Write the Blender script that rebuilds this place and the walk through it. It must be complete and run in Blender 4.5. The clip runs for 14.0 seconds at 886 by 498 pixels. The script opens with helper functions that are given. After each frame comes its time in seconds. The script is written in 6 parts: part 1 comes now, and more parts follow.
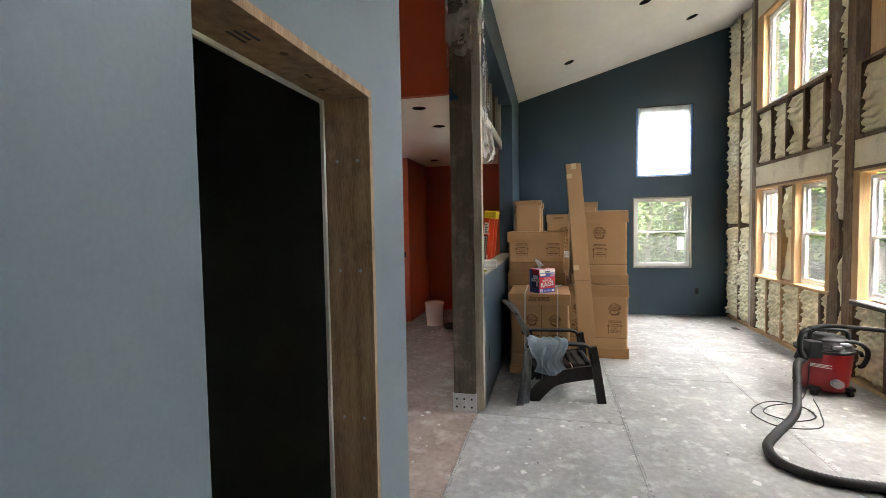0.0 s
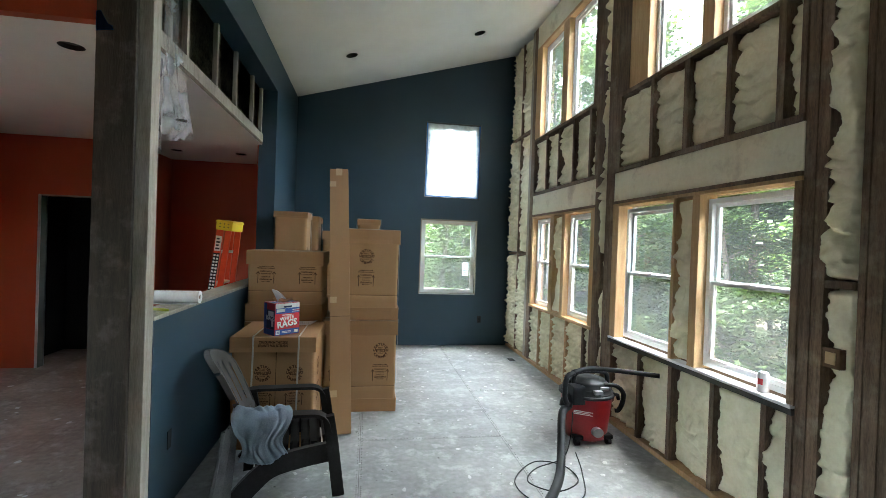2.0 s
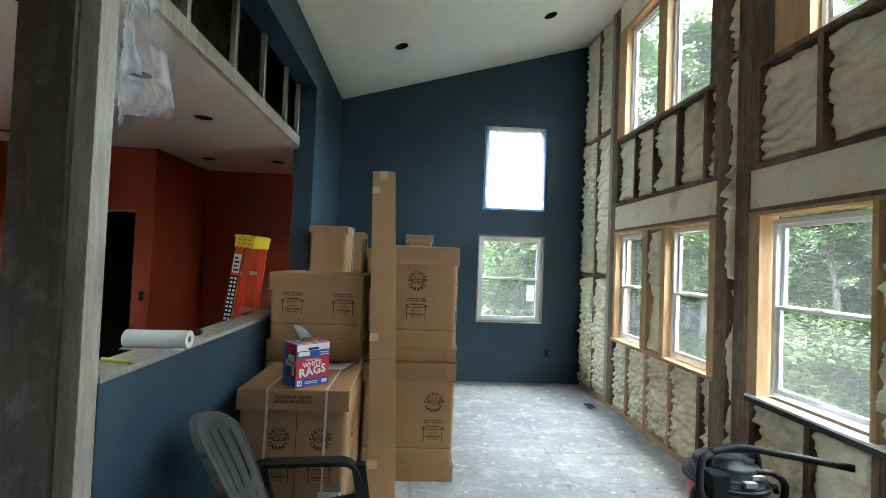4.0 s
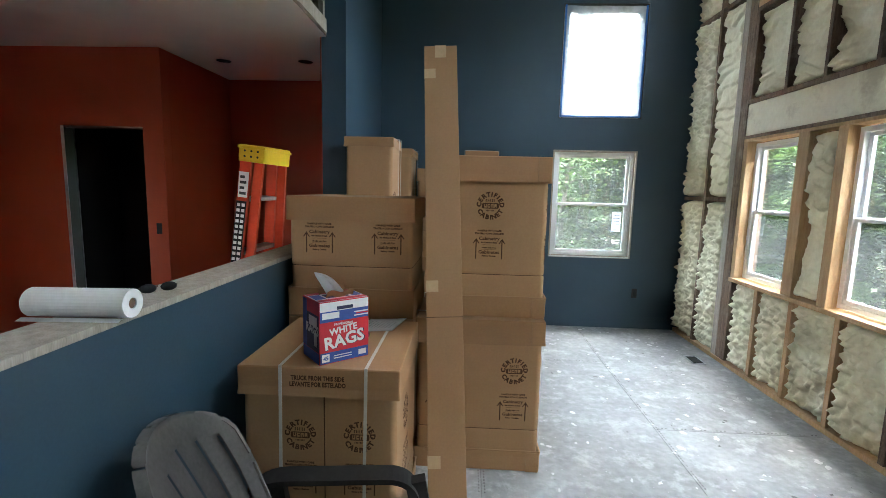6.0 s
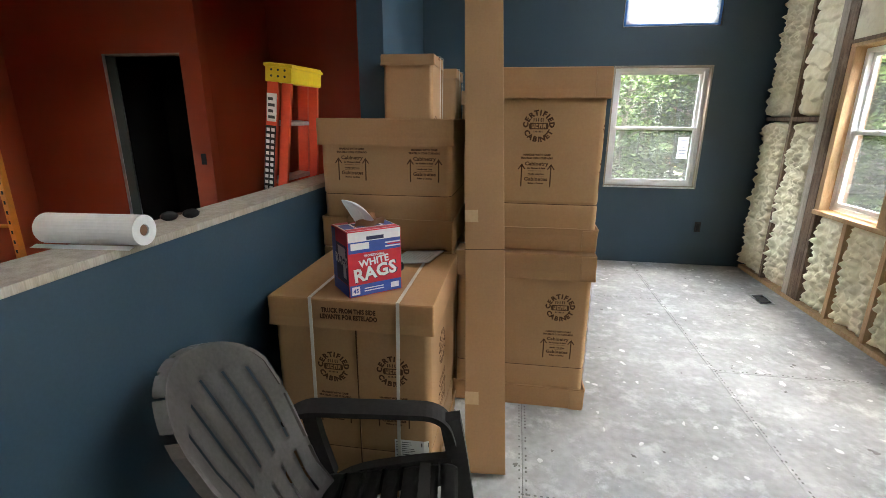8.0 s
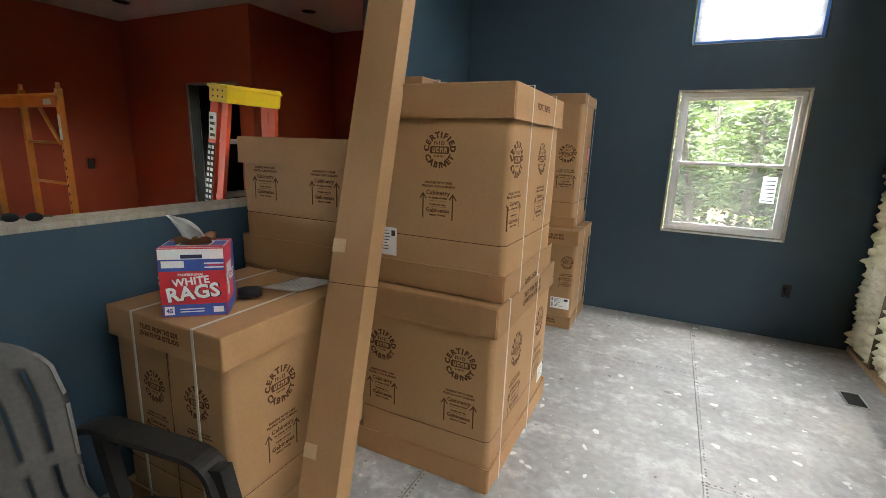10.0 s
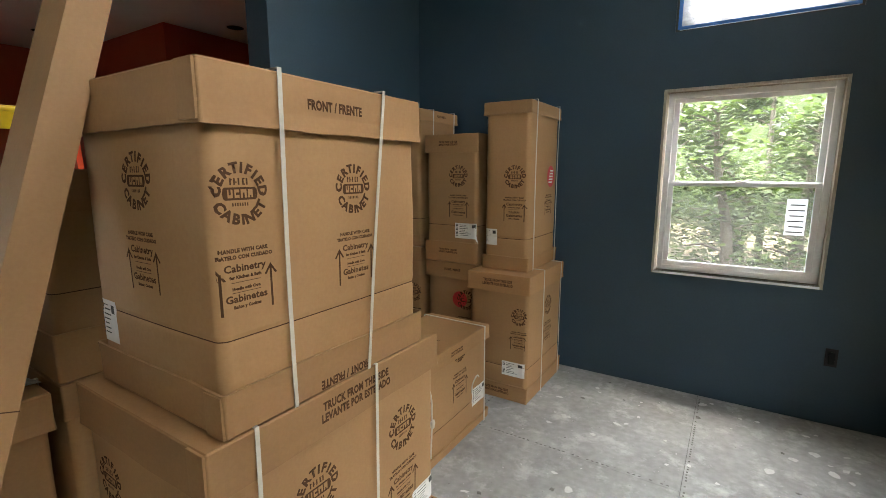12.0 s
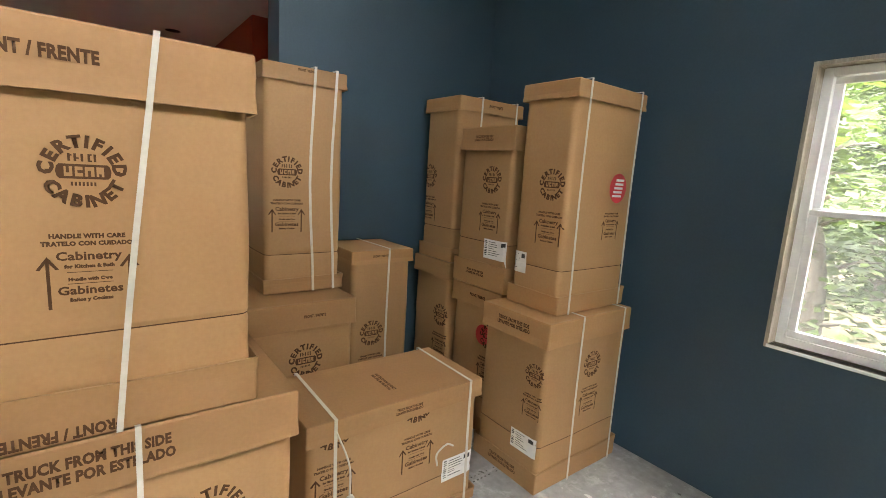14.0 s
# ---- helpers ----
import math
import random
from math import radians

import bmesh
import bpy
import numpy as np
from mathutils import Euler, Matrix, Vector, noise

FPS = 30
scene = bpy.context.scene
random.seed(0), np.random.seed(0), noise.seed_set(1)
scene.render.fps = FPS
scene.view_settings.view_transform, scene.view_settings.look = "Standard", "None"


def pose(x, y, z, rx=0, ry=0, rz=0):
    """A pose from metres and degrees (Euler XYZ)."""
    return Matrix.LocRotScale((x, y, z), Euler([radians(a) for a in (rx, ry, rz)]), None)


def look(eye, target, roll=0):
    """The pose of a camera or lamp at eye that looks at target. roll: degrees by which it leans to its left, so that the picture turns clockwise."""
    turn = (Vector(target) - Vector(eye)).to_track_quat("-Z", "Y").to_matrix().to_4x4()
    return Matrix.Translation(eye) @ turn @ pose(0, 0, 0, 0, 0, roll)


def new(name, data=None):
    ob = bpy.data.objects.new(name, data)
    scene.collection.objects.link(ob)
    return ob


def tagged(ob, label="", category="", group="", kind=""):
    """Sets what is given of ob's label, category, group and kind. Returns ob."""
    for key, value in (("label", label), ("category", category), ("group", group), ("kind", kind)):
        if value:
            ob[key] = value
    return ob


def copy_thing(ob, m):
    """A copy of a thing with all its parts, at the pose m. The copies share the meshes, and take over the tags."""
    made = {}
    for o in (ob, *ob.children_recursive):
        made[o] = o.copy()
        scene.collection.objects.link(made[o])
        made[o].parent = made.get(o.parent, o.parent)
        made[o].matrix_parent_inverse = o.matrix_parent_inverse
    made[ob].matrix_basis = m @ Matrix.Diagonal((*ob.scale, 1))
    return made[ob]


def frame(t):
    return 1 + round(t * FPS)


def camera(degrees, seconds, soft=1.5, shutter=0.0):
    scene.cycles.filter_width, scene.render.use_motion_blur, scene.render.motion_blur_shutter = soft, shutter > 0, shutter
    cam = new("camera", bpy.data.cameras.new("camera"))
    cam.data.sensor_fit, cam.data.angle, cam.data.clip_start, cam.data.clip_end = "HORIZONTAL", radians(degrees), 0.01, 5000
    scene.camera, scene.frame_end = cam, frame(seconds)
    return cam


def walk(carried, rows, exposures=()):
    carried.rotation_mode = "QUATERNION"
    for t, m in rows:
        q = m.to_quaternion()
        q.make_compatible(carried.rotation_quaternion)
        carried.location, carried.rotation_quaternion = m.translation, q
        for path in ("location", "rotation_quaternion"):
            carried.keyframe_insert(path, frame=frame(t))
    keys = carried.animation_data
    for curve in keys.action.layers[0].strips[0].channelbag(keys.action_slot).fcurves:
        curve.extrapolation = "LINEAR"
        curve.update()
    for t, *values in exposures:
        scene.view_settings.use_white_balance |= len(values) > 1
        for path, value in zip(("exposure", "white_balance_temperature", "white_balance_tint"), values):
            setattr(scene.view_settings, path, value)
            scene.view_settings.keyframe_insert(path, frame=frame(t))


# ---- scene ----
from mathutils.bvhtree import BVHTree

SKY, SUN = 0.15, 0.05
cam = camera(88.0, 14.0, 0.75)
PATH = [
    (0, (0.571, 0.342, 1.605), (0.111, 2.286, 1.509), -1.0),
    (0.5, (0.621, 0.694, 1.587), (0.327, 2.671, 1.503), 0.1),
    (1, (0.777, 1.048, 1.643), (0.785, 3.047, 1.576), 0.8),
    (1.5, (0.994, 1.345, 1.635), (1.202, 3.334, 1.596), 1.6),
    (2, (1.139, 1.581, 1.636), (1.463, 3.554, 1.619), 2.0),
    (2.5, (1.185, 1.843, 1.655), (1.557, 3.808, 1.649), 1.4),
    (3, (1.193, 2.071, 1.653), (1.474, 4.051, 1.636), 1.6),
    (3.2, (1.192, 2.168, 1.646), (1.41, 4.156, 1.647), 1.4),
    (5.3, (1.0, 3.282, 1.682), (1.024, 5.281, 1.75), 2.6),
    (5.5, (1.003, 3.397, 1.673), (0.989, 5.397, 1.682), 2.2),
    (6, (1.001, 3.611, 1.583), (0.907, 5.592, 1.323), 1.4),
    (6.5, (0.97, 3.686, 1.533), (0.861, 5.605, 0.977), 0.8),
    (7, (0.932, 3.705, 1.53), (0.852, 5.61, 0.927), 0.2),
    (7.2, (0.926, 3.709, 1.534), (0.849, 5.621, 0.953), 0.3),
    (9.3, (1.584, 4.156, 1.52), (0.775, 5.915, 1.02), 1.4),
    (9.5, (1.699, 4.233, 1.531), (0.874, 5.993, 1.061), 1.8),
    (10, (2.019, 4.369, 1.512), (1.163, 6.123, 1.077), 2.0),
    (10.5, (2.321, 4.514, 1.539), (1.368, 6.221, 1.118), 1.3),
    (11, (2.38, 4.812, 1.508), (1.426, 6.525, 1.116), 1.7),
    (11.5, (2.372, 5.198, 1.54), (1.425, 6.926, 1.195), 1.2),
    (12, (2.433, 5.538, 1.519), (1.375, 7.203, 1.19), -0.0),
    (12.5, (2.528, 5.865, 1.504), (1.354, 7.458, 1.217), 0.6),
    (13, (2.53, 6.197, 1.503), (1.317, 7.761, 1.214), 1.3),
    (13.5, (2.572, 6.442, 1.503), (1.225, 7.89, 1.206), 2.3),
    (14, (2.664, 6.593, 1.51), (1.097, 7.792, 1.188), 3.5),
]
EXPOSURES = [(0.0, 6.7, 7200, 10), (1.0, 6.5, 7100, 8), (2.0, 6.25, 6150, 0), (3.0, 6.22, 5950, -2), (5.3, 6.38, 5900, 0), (7.2, 6.4, 6500, 7), (9.4, 6.4, 7100, 8), (10.2, 6.0, 7000, 7), (11.5, 5.8, 7000, 6), (12.5, 5.85, 7400, 7), (14.0, 6.3, 7400, 8)]
walk(cam, [(t, look(eye, target, roll)) for t, eye, target, roll in PATH], EXPOSURES)

# ---- daylight ----
world = bpy.data.worlds.new("overcast_sky")
scene.world = world
world.use_nodes = True
wn = world.node_tree.nodes
sky = wn.new("ShaderNodeTexSky")
sky.sky_type = "NISHITA"
sky.sun_disc = False
sky.sun_elevation = radians(82)
sky.sun_rotation = radians(75)
sky.dust_density = 3.0
wn["Background"].inputs["Strength"].default_value = SKY
cloud = wn.new("ShaderNodeHueSaturation")  # an overcast sky is greyer than a clear one
cloud.inputs["Saturation"].default_value = 0.4
world.node_tree.links.new(sky.outputs[0], cloud.inputs["Color"])
world.node_tree.links.new(cloud.outputs[0], wn["Background"].inputs["Color"])
sun_data = bpy.data.lights.new("sun", "SUN")
sun_data.energy, sun_data.angle, sun_data.color = SUN, radians(40), (1.0, 0.97, 0.92)
sun = new("sun", sun_data)
sun.matrix_world = look((2.5, 6.7, 18), (0, 6, 0))


# ---- materials ----
def material(name, low, high, rough=0.6, scale=6.0, bump=0.1, fine=60.0, metal=0.0, stain=None, stain_scale=1.3, stain_amount=0.5, stretch=(1, 1, 1), random_tone=0.0, ior=1.5):
    """Two scales of colour change between low and high, fine relief and, where given, stains with a shape of their own."""
    m = bpy.data.materials.new(name)
    m.use_nodes = True
    n, l = m.node_tree.nodes, m.node_tree.links
    bsdf = n["Principled BSDF"]
    at = n.new("ShaderNodeTexCoord")
    mp = n.new("ShaderNodeMapping")
    mp.inputs["Scale"].default_value = stretch
    l.new(at.outputs["Object"], mp.inputs[0])
    big, small = n.new("ShaderNodeTexNoise"), n.new("ShaderNodeTexNoise")
    big.inputs["Scale"].default_value, small.inputs["Scale"].default_value = scale, fine
    big.inputs["Detail"].default_value = 5
    small.inputs["Detail"].default_value = 3
    for q in (big, small):
        l.new(mp.outputs[0], q.inputs["Vector"])
    add = n.new("ShaderNodeMath")
    add.operation = "MULTIPLY_ADD"
    add.inputs[1].default_value = 0.45
    l.new(small.outputs["Fac"], add.inputs[0])
    half = n.new("ShaderNodeMath")
    half.operation = "MULTIPLY"
    half.inputs[1].default_value = 0.6
    l.new(big.outputs["Fac"], half.inputs[0])
    l.new(half.outputs[0], add.inputs[2])
    ramp = n.new("ShaderNodeValToRGB")
    ramp.color_ramp.elements[0].position, ramp.color_ramp.elements[1].position = 0.36, 0.68
    ramp.color_ramp.elements[0].color, ramp.color_ramp.elements[1].color = (*low, 1), (*high, 1)
    l.new(add.outputs[0], ramp.inputs[0])
    colour = ramp.outputs[0]
    if stain:
        spots = n.new("ShaderNodeTexNoise")
        spots.inputs["Scale"].default_value = stain_scale
        spots.inputs["Detail"].default_value = 9
        spots.inputs["Roughness"].default_value = 0.68
        l.new(at.outputs["Object"], spots.inputs["Vector"])
        sr = n.new("ShaderNodeValToRGB")
        sr.color_ramp.elements[0].position, sr.color_ramp.elements[1].position = 0.52, 0.66
        sr.color_ramp.elements[1].color = (stain_amount,) * 3 + (1,)
        l.new(spots.outputs["Fac"], sr.inputs[0])
        mx = n.new("ShaderNodeMixRGB")
        mx.inputs[2].default_value = (*stain, 1)
        l.new(sr.outputs[0], mx.inputs[0])
        l.new(colour, mx.inputs[1])
        colour = mx.outputs[0]
    if random_tone:
        info = n.new("ShaderNodeObjectInfo")
        hsv = n.new("ShaderNodeHueSaturation")
        rng = n.new("ShaderNodeMapRange")
        rng.inputs["To Min"].default_value, rng.inputs["To Max"].default_value = 1 - random_tone, 1 + random_tone
        l.new(info.outputs["Random"], rng.inputs[0])
        l.new(rng.outputs[0], hsv.inputs["Value"])
        l.new(colour, hsv.inputs["Color"])
        colour = hsv.outputs[0]
    l.new(colour, bsdf.inputs["Base Color"])
    bsdf.inputs["Roughness"].default_value, bsdf.inputs["Metallic"].default_value = rough, metal
    bsdf.inputs["IOR"].default_value = ior
    if bump:
        bp = n.new("ShaderNodeBump")
        bp.inputs["Strength"].default_value, bp.inputs["Distance"].default_value = bump, 0.01
        l.new(add.outputs[0], bp.inputs["Height"])
        l.new(bp.outputs[0], bsdf.inputs["Normal"])
    return m


BLUE = material("teal_blue_wall_paint", (0.0235, 0.049, 0.070), (0.030, 0.060, 0.084), 0.5, 2.0, 0.05, 90)
GREYBLUE = material("grey_blue_wall_paint", (0.155, 0.205, 0.245), (0.175, 0.228, 0.27), 0.42, 2.0, 0.06, 90)
RED = material("rust_red_wall_paint", (0.38, 0.060, 0.020), (0.44, 0.073, 0.024), 0.5, 2.0, 0.05, 90)
WHITE = material("white_ceiling_paint", (0.76, 0.75, 0.71), (0.82, 0.81, 0.77), 0.8, 3.0, 0.06, 120)
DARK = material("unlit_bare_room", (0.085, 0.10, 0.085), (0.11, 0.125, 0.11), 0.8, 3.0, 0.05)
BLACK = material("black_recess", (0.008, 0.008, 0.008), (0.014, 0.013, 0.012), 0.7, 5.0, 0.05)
SUBFLOOR = material("dusty_painted_subfloor", (0.215, 0.215, 0.209), (0.355, 0.355, 0.346), 0.7, 2.2, 0.3, 22, stain=(0.54, 0.54, 0.53), stain_scale=6.5, stain_amount=0.6, random_tone=0.06)
# brown tint paints light bounced off the red walls into these sheets
KITCHENFLOOR = material("red_bounce_dusty_subfloor", (0.19, 0.145, 0.122), (0.32, 0.255, 0.218), 0.75, 2.2, 0.3, 22, stain=(0.46, 0.41, 0.37), stain_scale=5.0, stain_amount=0.6, random_tone=0.08)
SEAM = material("dirty_seam", (0.07, 0.065, 0.06), (0.16, 0.15, 0.14), 0.9, 12.0, 0.1)
OLDWOOD = material("weathered_stud_wood", (0.085, 0.052, 0.032), (0.23, 0.155, 0.10), 0.8, 5.0, 0.4, 40, stretch=(9, 9, 0.8), stain=(0.46, 0.42, 0.33), stain_scale=6.0, stain_amount=0.25, random_tone=0.2)
NEWWOOD = material("fresh_pine", (0.42, 0.25, 0.115), (0.58, 0.39, 0.21), 0.65, 5.0, 0.15, 45, stretch=(9, 9, 0.9), random_tone=0.12)
JAMBWOOD = material("stained_framing_lumber", (0.24, 0.14, 0.075), (0.50, 0.34, 0.20), 0.7, 4.0, 0.25, 40, stretch=(7, 7, 0.7), stain=(0.10, 0.055, 0.03), stain_scale=3.0, random_tone=0.1)
POSTWOOD = material("dark_weathered_post", (0.036, 0.027, 0.018), (0.08, 0.06, 0.041), 0.8, 4.0, 0.3, 40, stretch=(8, 8, 0.6), stain=(0.34, 0.31, 0.27), stain_scale=7.0, stain_amount=0.18)
GREYWOOD = material("greyed_board", (0.27, 0.23, 0.18), (0.43, 0.38, 0.31), 0.8, 5.0, 0.2, 40, stretch=(7, 7, 0.7))
FOAM = material("cream_spray_foam", (0.76, 0.71, 0.51), (0.89, 0.85, 0.66), 0.72, 9.0, 0.7, 38, stain=(0.46, 0.38, 0.22), stain_scale=3.5, stain_amount=0.3, random_tone=0.06)
HEADER = material("trimmed_foam_header", (0.76, 0.71, 0.54), (0.86, 0.82, 0.65), 0.8, 3.0, 0.2, 35, stain=(0.30, 0.22, 0.12), stain_scale=3.2, stain_amount=0.45)
SHEATH = material("dark_sheathing", (0.10, 0.055, 0.03), (0.17, 0.10, 0.06), 0.85, 6.0, 0.2, 40)
VINYL = material("white_vinyl_frame", (0.74, 0.75, 0.76), (0.80, 0.81, 0.82), 0.35, 4.0, 0.02)
GALV = material("galvanized_steel", (0.42, 0.44, 0.46), (0.60, 0.62, 0.64), 0.42, 9.0, 0.05, 50, metal=0.8)
CARD = material("brown_corrugated_cardboard", (0.345, 0.192, 0.084), (0.385, 0.222, 0.102), 0.66, 2.5, 0.015, 90, random_tone=0.1)
CARDLID = material("brown_corrugated_lid", (0.32, 0.172, 0.073), (0.36, 0.20, 0.088), 0.66, 2.5, 0.015, 90, random_tone=0.1)
INK = material("dark_brown_print_and_crease_shade", (0.075, 0.036, 0.019), (0.105, 0.053, 0.028), 0.95, 9.0, 0.0, ior=1.2)
STRAP = material("white_plastic_strap", (0.50, 0.47, 0.41), (0.60, 0.57, 0.51), 0.4, 9.0, 0.05)
TAPE = material("tan_packing_tape", (0.46, 0.32, 0.17), (0.53, 0.38, 0.22), 0.35, 9.0, 0.03)
PAPER = material("white_paper", (0.68, 0.68, 0.67), (0.76, 0.76, 0.75), 0.7, 6.0, 0.03)
PRINT = material("black_label_print", (0.03, 0.03, 0.035), (0.06, 0.06, 0.065), 0.7, 6.0, 0.0)
REDTAG = material("red_sticker", (0.50, 0.02, 0.03), (0.60, 0.03, 0.04), 0.5, 6.0, 0.0)
RESIN = material("dark_brown_resin", (0.011, 0.010, 0.009), (0.021, 0.019, 0.017), 0.55, 5.0, 0.06, 70, stain=(0.10, 0.095, 0.09), stain_scale=8.0, stain_amount=0.12, ior=1.35)
# backrest resin, paler than the seat and legs
PALERESIN = material("pale_resin", (0.10, 0.09, 0.08), (0.15, 0.138, 0.125), 0.5, 4.0, 0.06, 70, stain=(0.17, 0.16, 0.15), stain_scale=9.0, stain_amount=0.35)
CLOTH = material("faded_blue_towel", (0.27, 0.34, 0.42), (0.44, 0.52, 0.59), 0.95, 9.0, 0.5, 160)
SHIRT = material("dusty_grey_fabric", (0.12, 0.125, 0.13), (0.22, 0.22, 0.225), 0.95, 7.0, 0.4, 150)
VACRED = material("red_vacuum_plastic", (0.25, 0.010, 0.014), (0.31, 0.016, 0.020), 0.35, 5.0, 0.03)
VACBLACK = material("black_vacuum_plastic", (0.008, 0.008, 0.009), (0.016, 0.016, 0.017), 0.5, 6.0, 0.05, ior=1.3)
GREYPL = material("grey_plastic", (0.24, 0.24, 0.25), (0.32, 0.32, 0.33), 0.45, 6.0, 0.03)
ORANGE = material("orange_steel_paint", (0.62, 0.19, 0.018), (0.72, 0.25, 0.03), 0.45, 6.0, 0.06, 50, stain=(0.30, 0.16, 0.07), stain_scale=8.0, stain_amount=0.4)
FIBRE = material("orange_fibreglass", (0.66, 0.055, 0.012), (0.76, 0.075, 0.018), 0.42, 5.0, 0.04)
YELLOW = material("yellow_ladder_plastic", (0.72, 0.47, 0.01), (0.80, 0.55, 0.02), 0.42, 5.0, 0.04)
ALU = material("brushed_aluminium", (0.45, 0.45, 0.45), (0.58, 0.58, 0.58), 0.4, 8.0, 0.04, metal=0.85)
BUCKET = material("off_white_bucket_plastic", (0.50, 0.42, 0.37), (0.58, 0.50, 0.44), 0.5, 5.0, 0.03)
INSUL = material("brown_insulation", (0.03, 0.026, 0.016), (0.20, 0.17, 0.11), 0.95, 9.0, 0.9, 40)
BLUETAPE = material("blue_masking_tape", (0.02, 0.12, 0.42), (0.04, 0.18, 0.52), 0.6, 8.0, 0.03)
BARK = material("tree_bark", (0.09, 0.075, 0.06), (0.22, 0.19, 0.16), 0.9, 5.0, 0.6, 30, stretch=(5, 5, 1))
SOIL = material("leafy_ground", (0.035, 0.04, 0.016), (0.10, 0.062, 0.036), 0.95, 0.35, 0.4, 6)
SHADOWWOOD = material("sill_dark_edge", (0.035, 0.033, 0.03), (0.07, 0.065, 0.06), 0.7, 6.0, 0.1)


def leaf_material(name, low, high):
    m = material(name, low, high, 0.55, 0.6, 0.0, 8)
    n, l = m.node_tree.nodes, m.node_tree.links
    bsdf = n["Principled BSDF"]
    geo = n.new("ShaderNodeNewGeometry")
    hsv = n.new("ShaderNodeHueSaturation")
    rng = n.new("ShaderNodeMapRange")
    rng.inputs["To Min"].default_value, rng.inputs["To Max"].default_value = 0.6, 1.5
    l.new(geo.outputs["Random Per Island"], rng.inputs[0])
    l.new(rng.outputs[0], hsv.inputs["Value"])
    l.new(bsdf.inputs["Base Color"].links[0].from_socket, hsv.inputs["Color"])
    l.new(hsv.outputs[0], bsdf.inputs["Base Color"])
    trans = n.new("ShaderNodeBsdfTranslucent")
    l.new(hsv.outputs[0], trans.inputs[0])
    mix = n.new("ShaderNodeMixShader")
    mix.inputs[0].default_value = 0.4
    l.new(bsdf.outputs[0], mix.inputs[1])
    l.new(trans.outputs[0], mix.inputs[2])
    l.new(mix.outputs[0], n["Material Output"].inputs[0])
    return m


LEAF = leaf_material("maple_leaves", (0.034, 0.058, 0.009), (0.066, 0.104, 0.019))
LEAFDARK = leaf_material("shaded_leaves", (0.033, 0.058, 0.012), (0.064, 0.098, 0.022))


# dusty is the share of outdoor haze painted into the pane
def glass_material(name, dusty, tint):
    m = bpy.data.materials.new(name)
    m.use_nodes = True
    n, l = m.node_tree.nodes, m.node_tree.links
    clear, gloss, mix = n.new("ShaderNodeBsdfTransparent"), n.new("ShaderNodeBsdfGlossy"), n.new("ShaderNodeMixShader")
    clear.inputs[0].default_value = (tint * 0.99, tint, tint, 1)
    gloss.inputs["Roughness"].default_value = 0.02
    facing, curve = n.new("ShaderNodeLayerWeight"), n.new("ShaderNodeMapRange")
    power = n.new("ShaderNodeMath")
    power.operation = "POWER"
    power.inputs[1].default_value = 4.0
    l.new(facing.outputs["Facing"], power.inputs[0])
    curve.inputs["To Min"].default_value, curve.inputs["To Max"].default_value = 0.03, 0.6
    l.new(power.outputs[0], curve.inputs[0])
    l.new(curve.outputs[0], mix.inputs[0])
    l.new(clear.outputs[0], mix.inputs[1])
    l.new(gloss.outputs[0], mix.inputs[2])
    # milky layer that paints a veiling haze over the view outside
    veil, film = n.new("ShaderNodeBsdfTranslucent"), n.new("ShaderNodeMixShader")
    veil.inputs[0].default_value = (0.85, 0.87, 0.86, 1)
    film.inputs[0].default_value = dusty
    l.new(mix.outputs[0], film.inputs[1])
    l.new(veil.outputs[0], film.inputs[2])
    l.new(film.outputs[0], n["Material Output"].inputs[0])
    return m


def film_material(name, clear_share, tint):
    """Thin plastic sheet: part clear, part milky and letting light through."""
    m = bpy.data.materials.new(name)
    m.use_nodes = True
    n, l = m.node_tree.nodes, m.node_tree.links
    clear, milky, gloss = n.new("ShaderNodeBsdfTransparent"), n.new("ShaderNodeBsdfTranslucent"), n.new("ShaderNodeBsdfPrincipled")
    milky.inputs[0].default_value = (*tint, 1)
    gloss.inputs["Base Color"].default_value = (*tint, 1)
    gloss.inputs["Roughness"].default_value = 0.3
    a, b = n.new("ShaderNodeMixShader"), n.new("ShaderNodeMixShader")
    a.inputs[0].default_value = 0.4
    l.new(milky.outputs[0], a.inputs[1])
    l.new(gloss.outputs[0], a.inputs[2])
    wrinkle, at = n.new("ShaderNodeTexNoise"), n.new("ShaderNodeTexCoord")
    wrinkle.inputs["Scale"].default_value, wrinkle.inputs["Detail"].default_value = 7, 6
    l.new(at.outputs["Object"], wrinkle.inputs["Vector"])
    rng = n.new("ShaderNodeMapRange")
    rng.inputs["From Min"].default_value, rng.inputs["From Max"].default_value = 0.35, 0.65
    rng.inputs["To Min"].default_value, rng.inputs["To Max"].default_value = max(0, clear_share - 0.2), min(1, clear_share + 0.2)
    l.new(wrinkle.outputs["Fac"], rng.inputs[0])
    l.new(rng.outputs[0], b.inputs[0])
    crease = n.new("ShaderNodeBump")
    crease.inputs["Strength"].default_value, crease.inputs["Distance"].default_value = 1.0, 0.05
    l.new(wrinkle.outputs["Fac"], crease.inputs["Height"])
    l.new(crease.outputs[0], milky.inputs["Normal"])
    l.new(crease.outputs[0], gloss.inputs["Normal"])
    l.new(a.outputs[0], b.inputs[1])
    l.new(clear.outputs[0], b.inputs[2])
    l.new(b.outputs[0], n["Material Output"].inputs[0])
    return m


GLASS = glass_material("hazed_window_glass", 0.008, 0.85)
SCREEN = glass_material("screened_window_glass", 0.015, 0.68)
FILM = film_material("milky_plastic_film", 0.72, (0.85, 0.86, 0.87))
SHEET = film_material("taped_plastic_sheet", 0.14, (0.50, 0.52, 0.55))
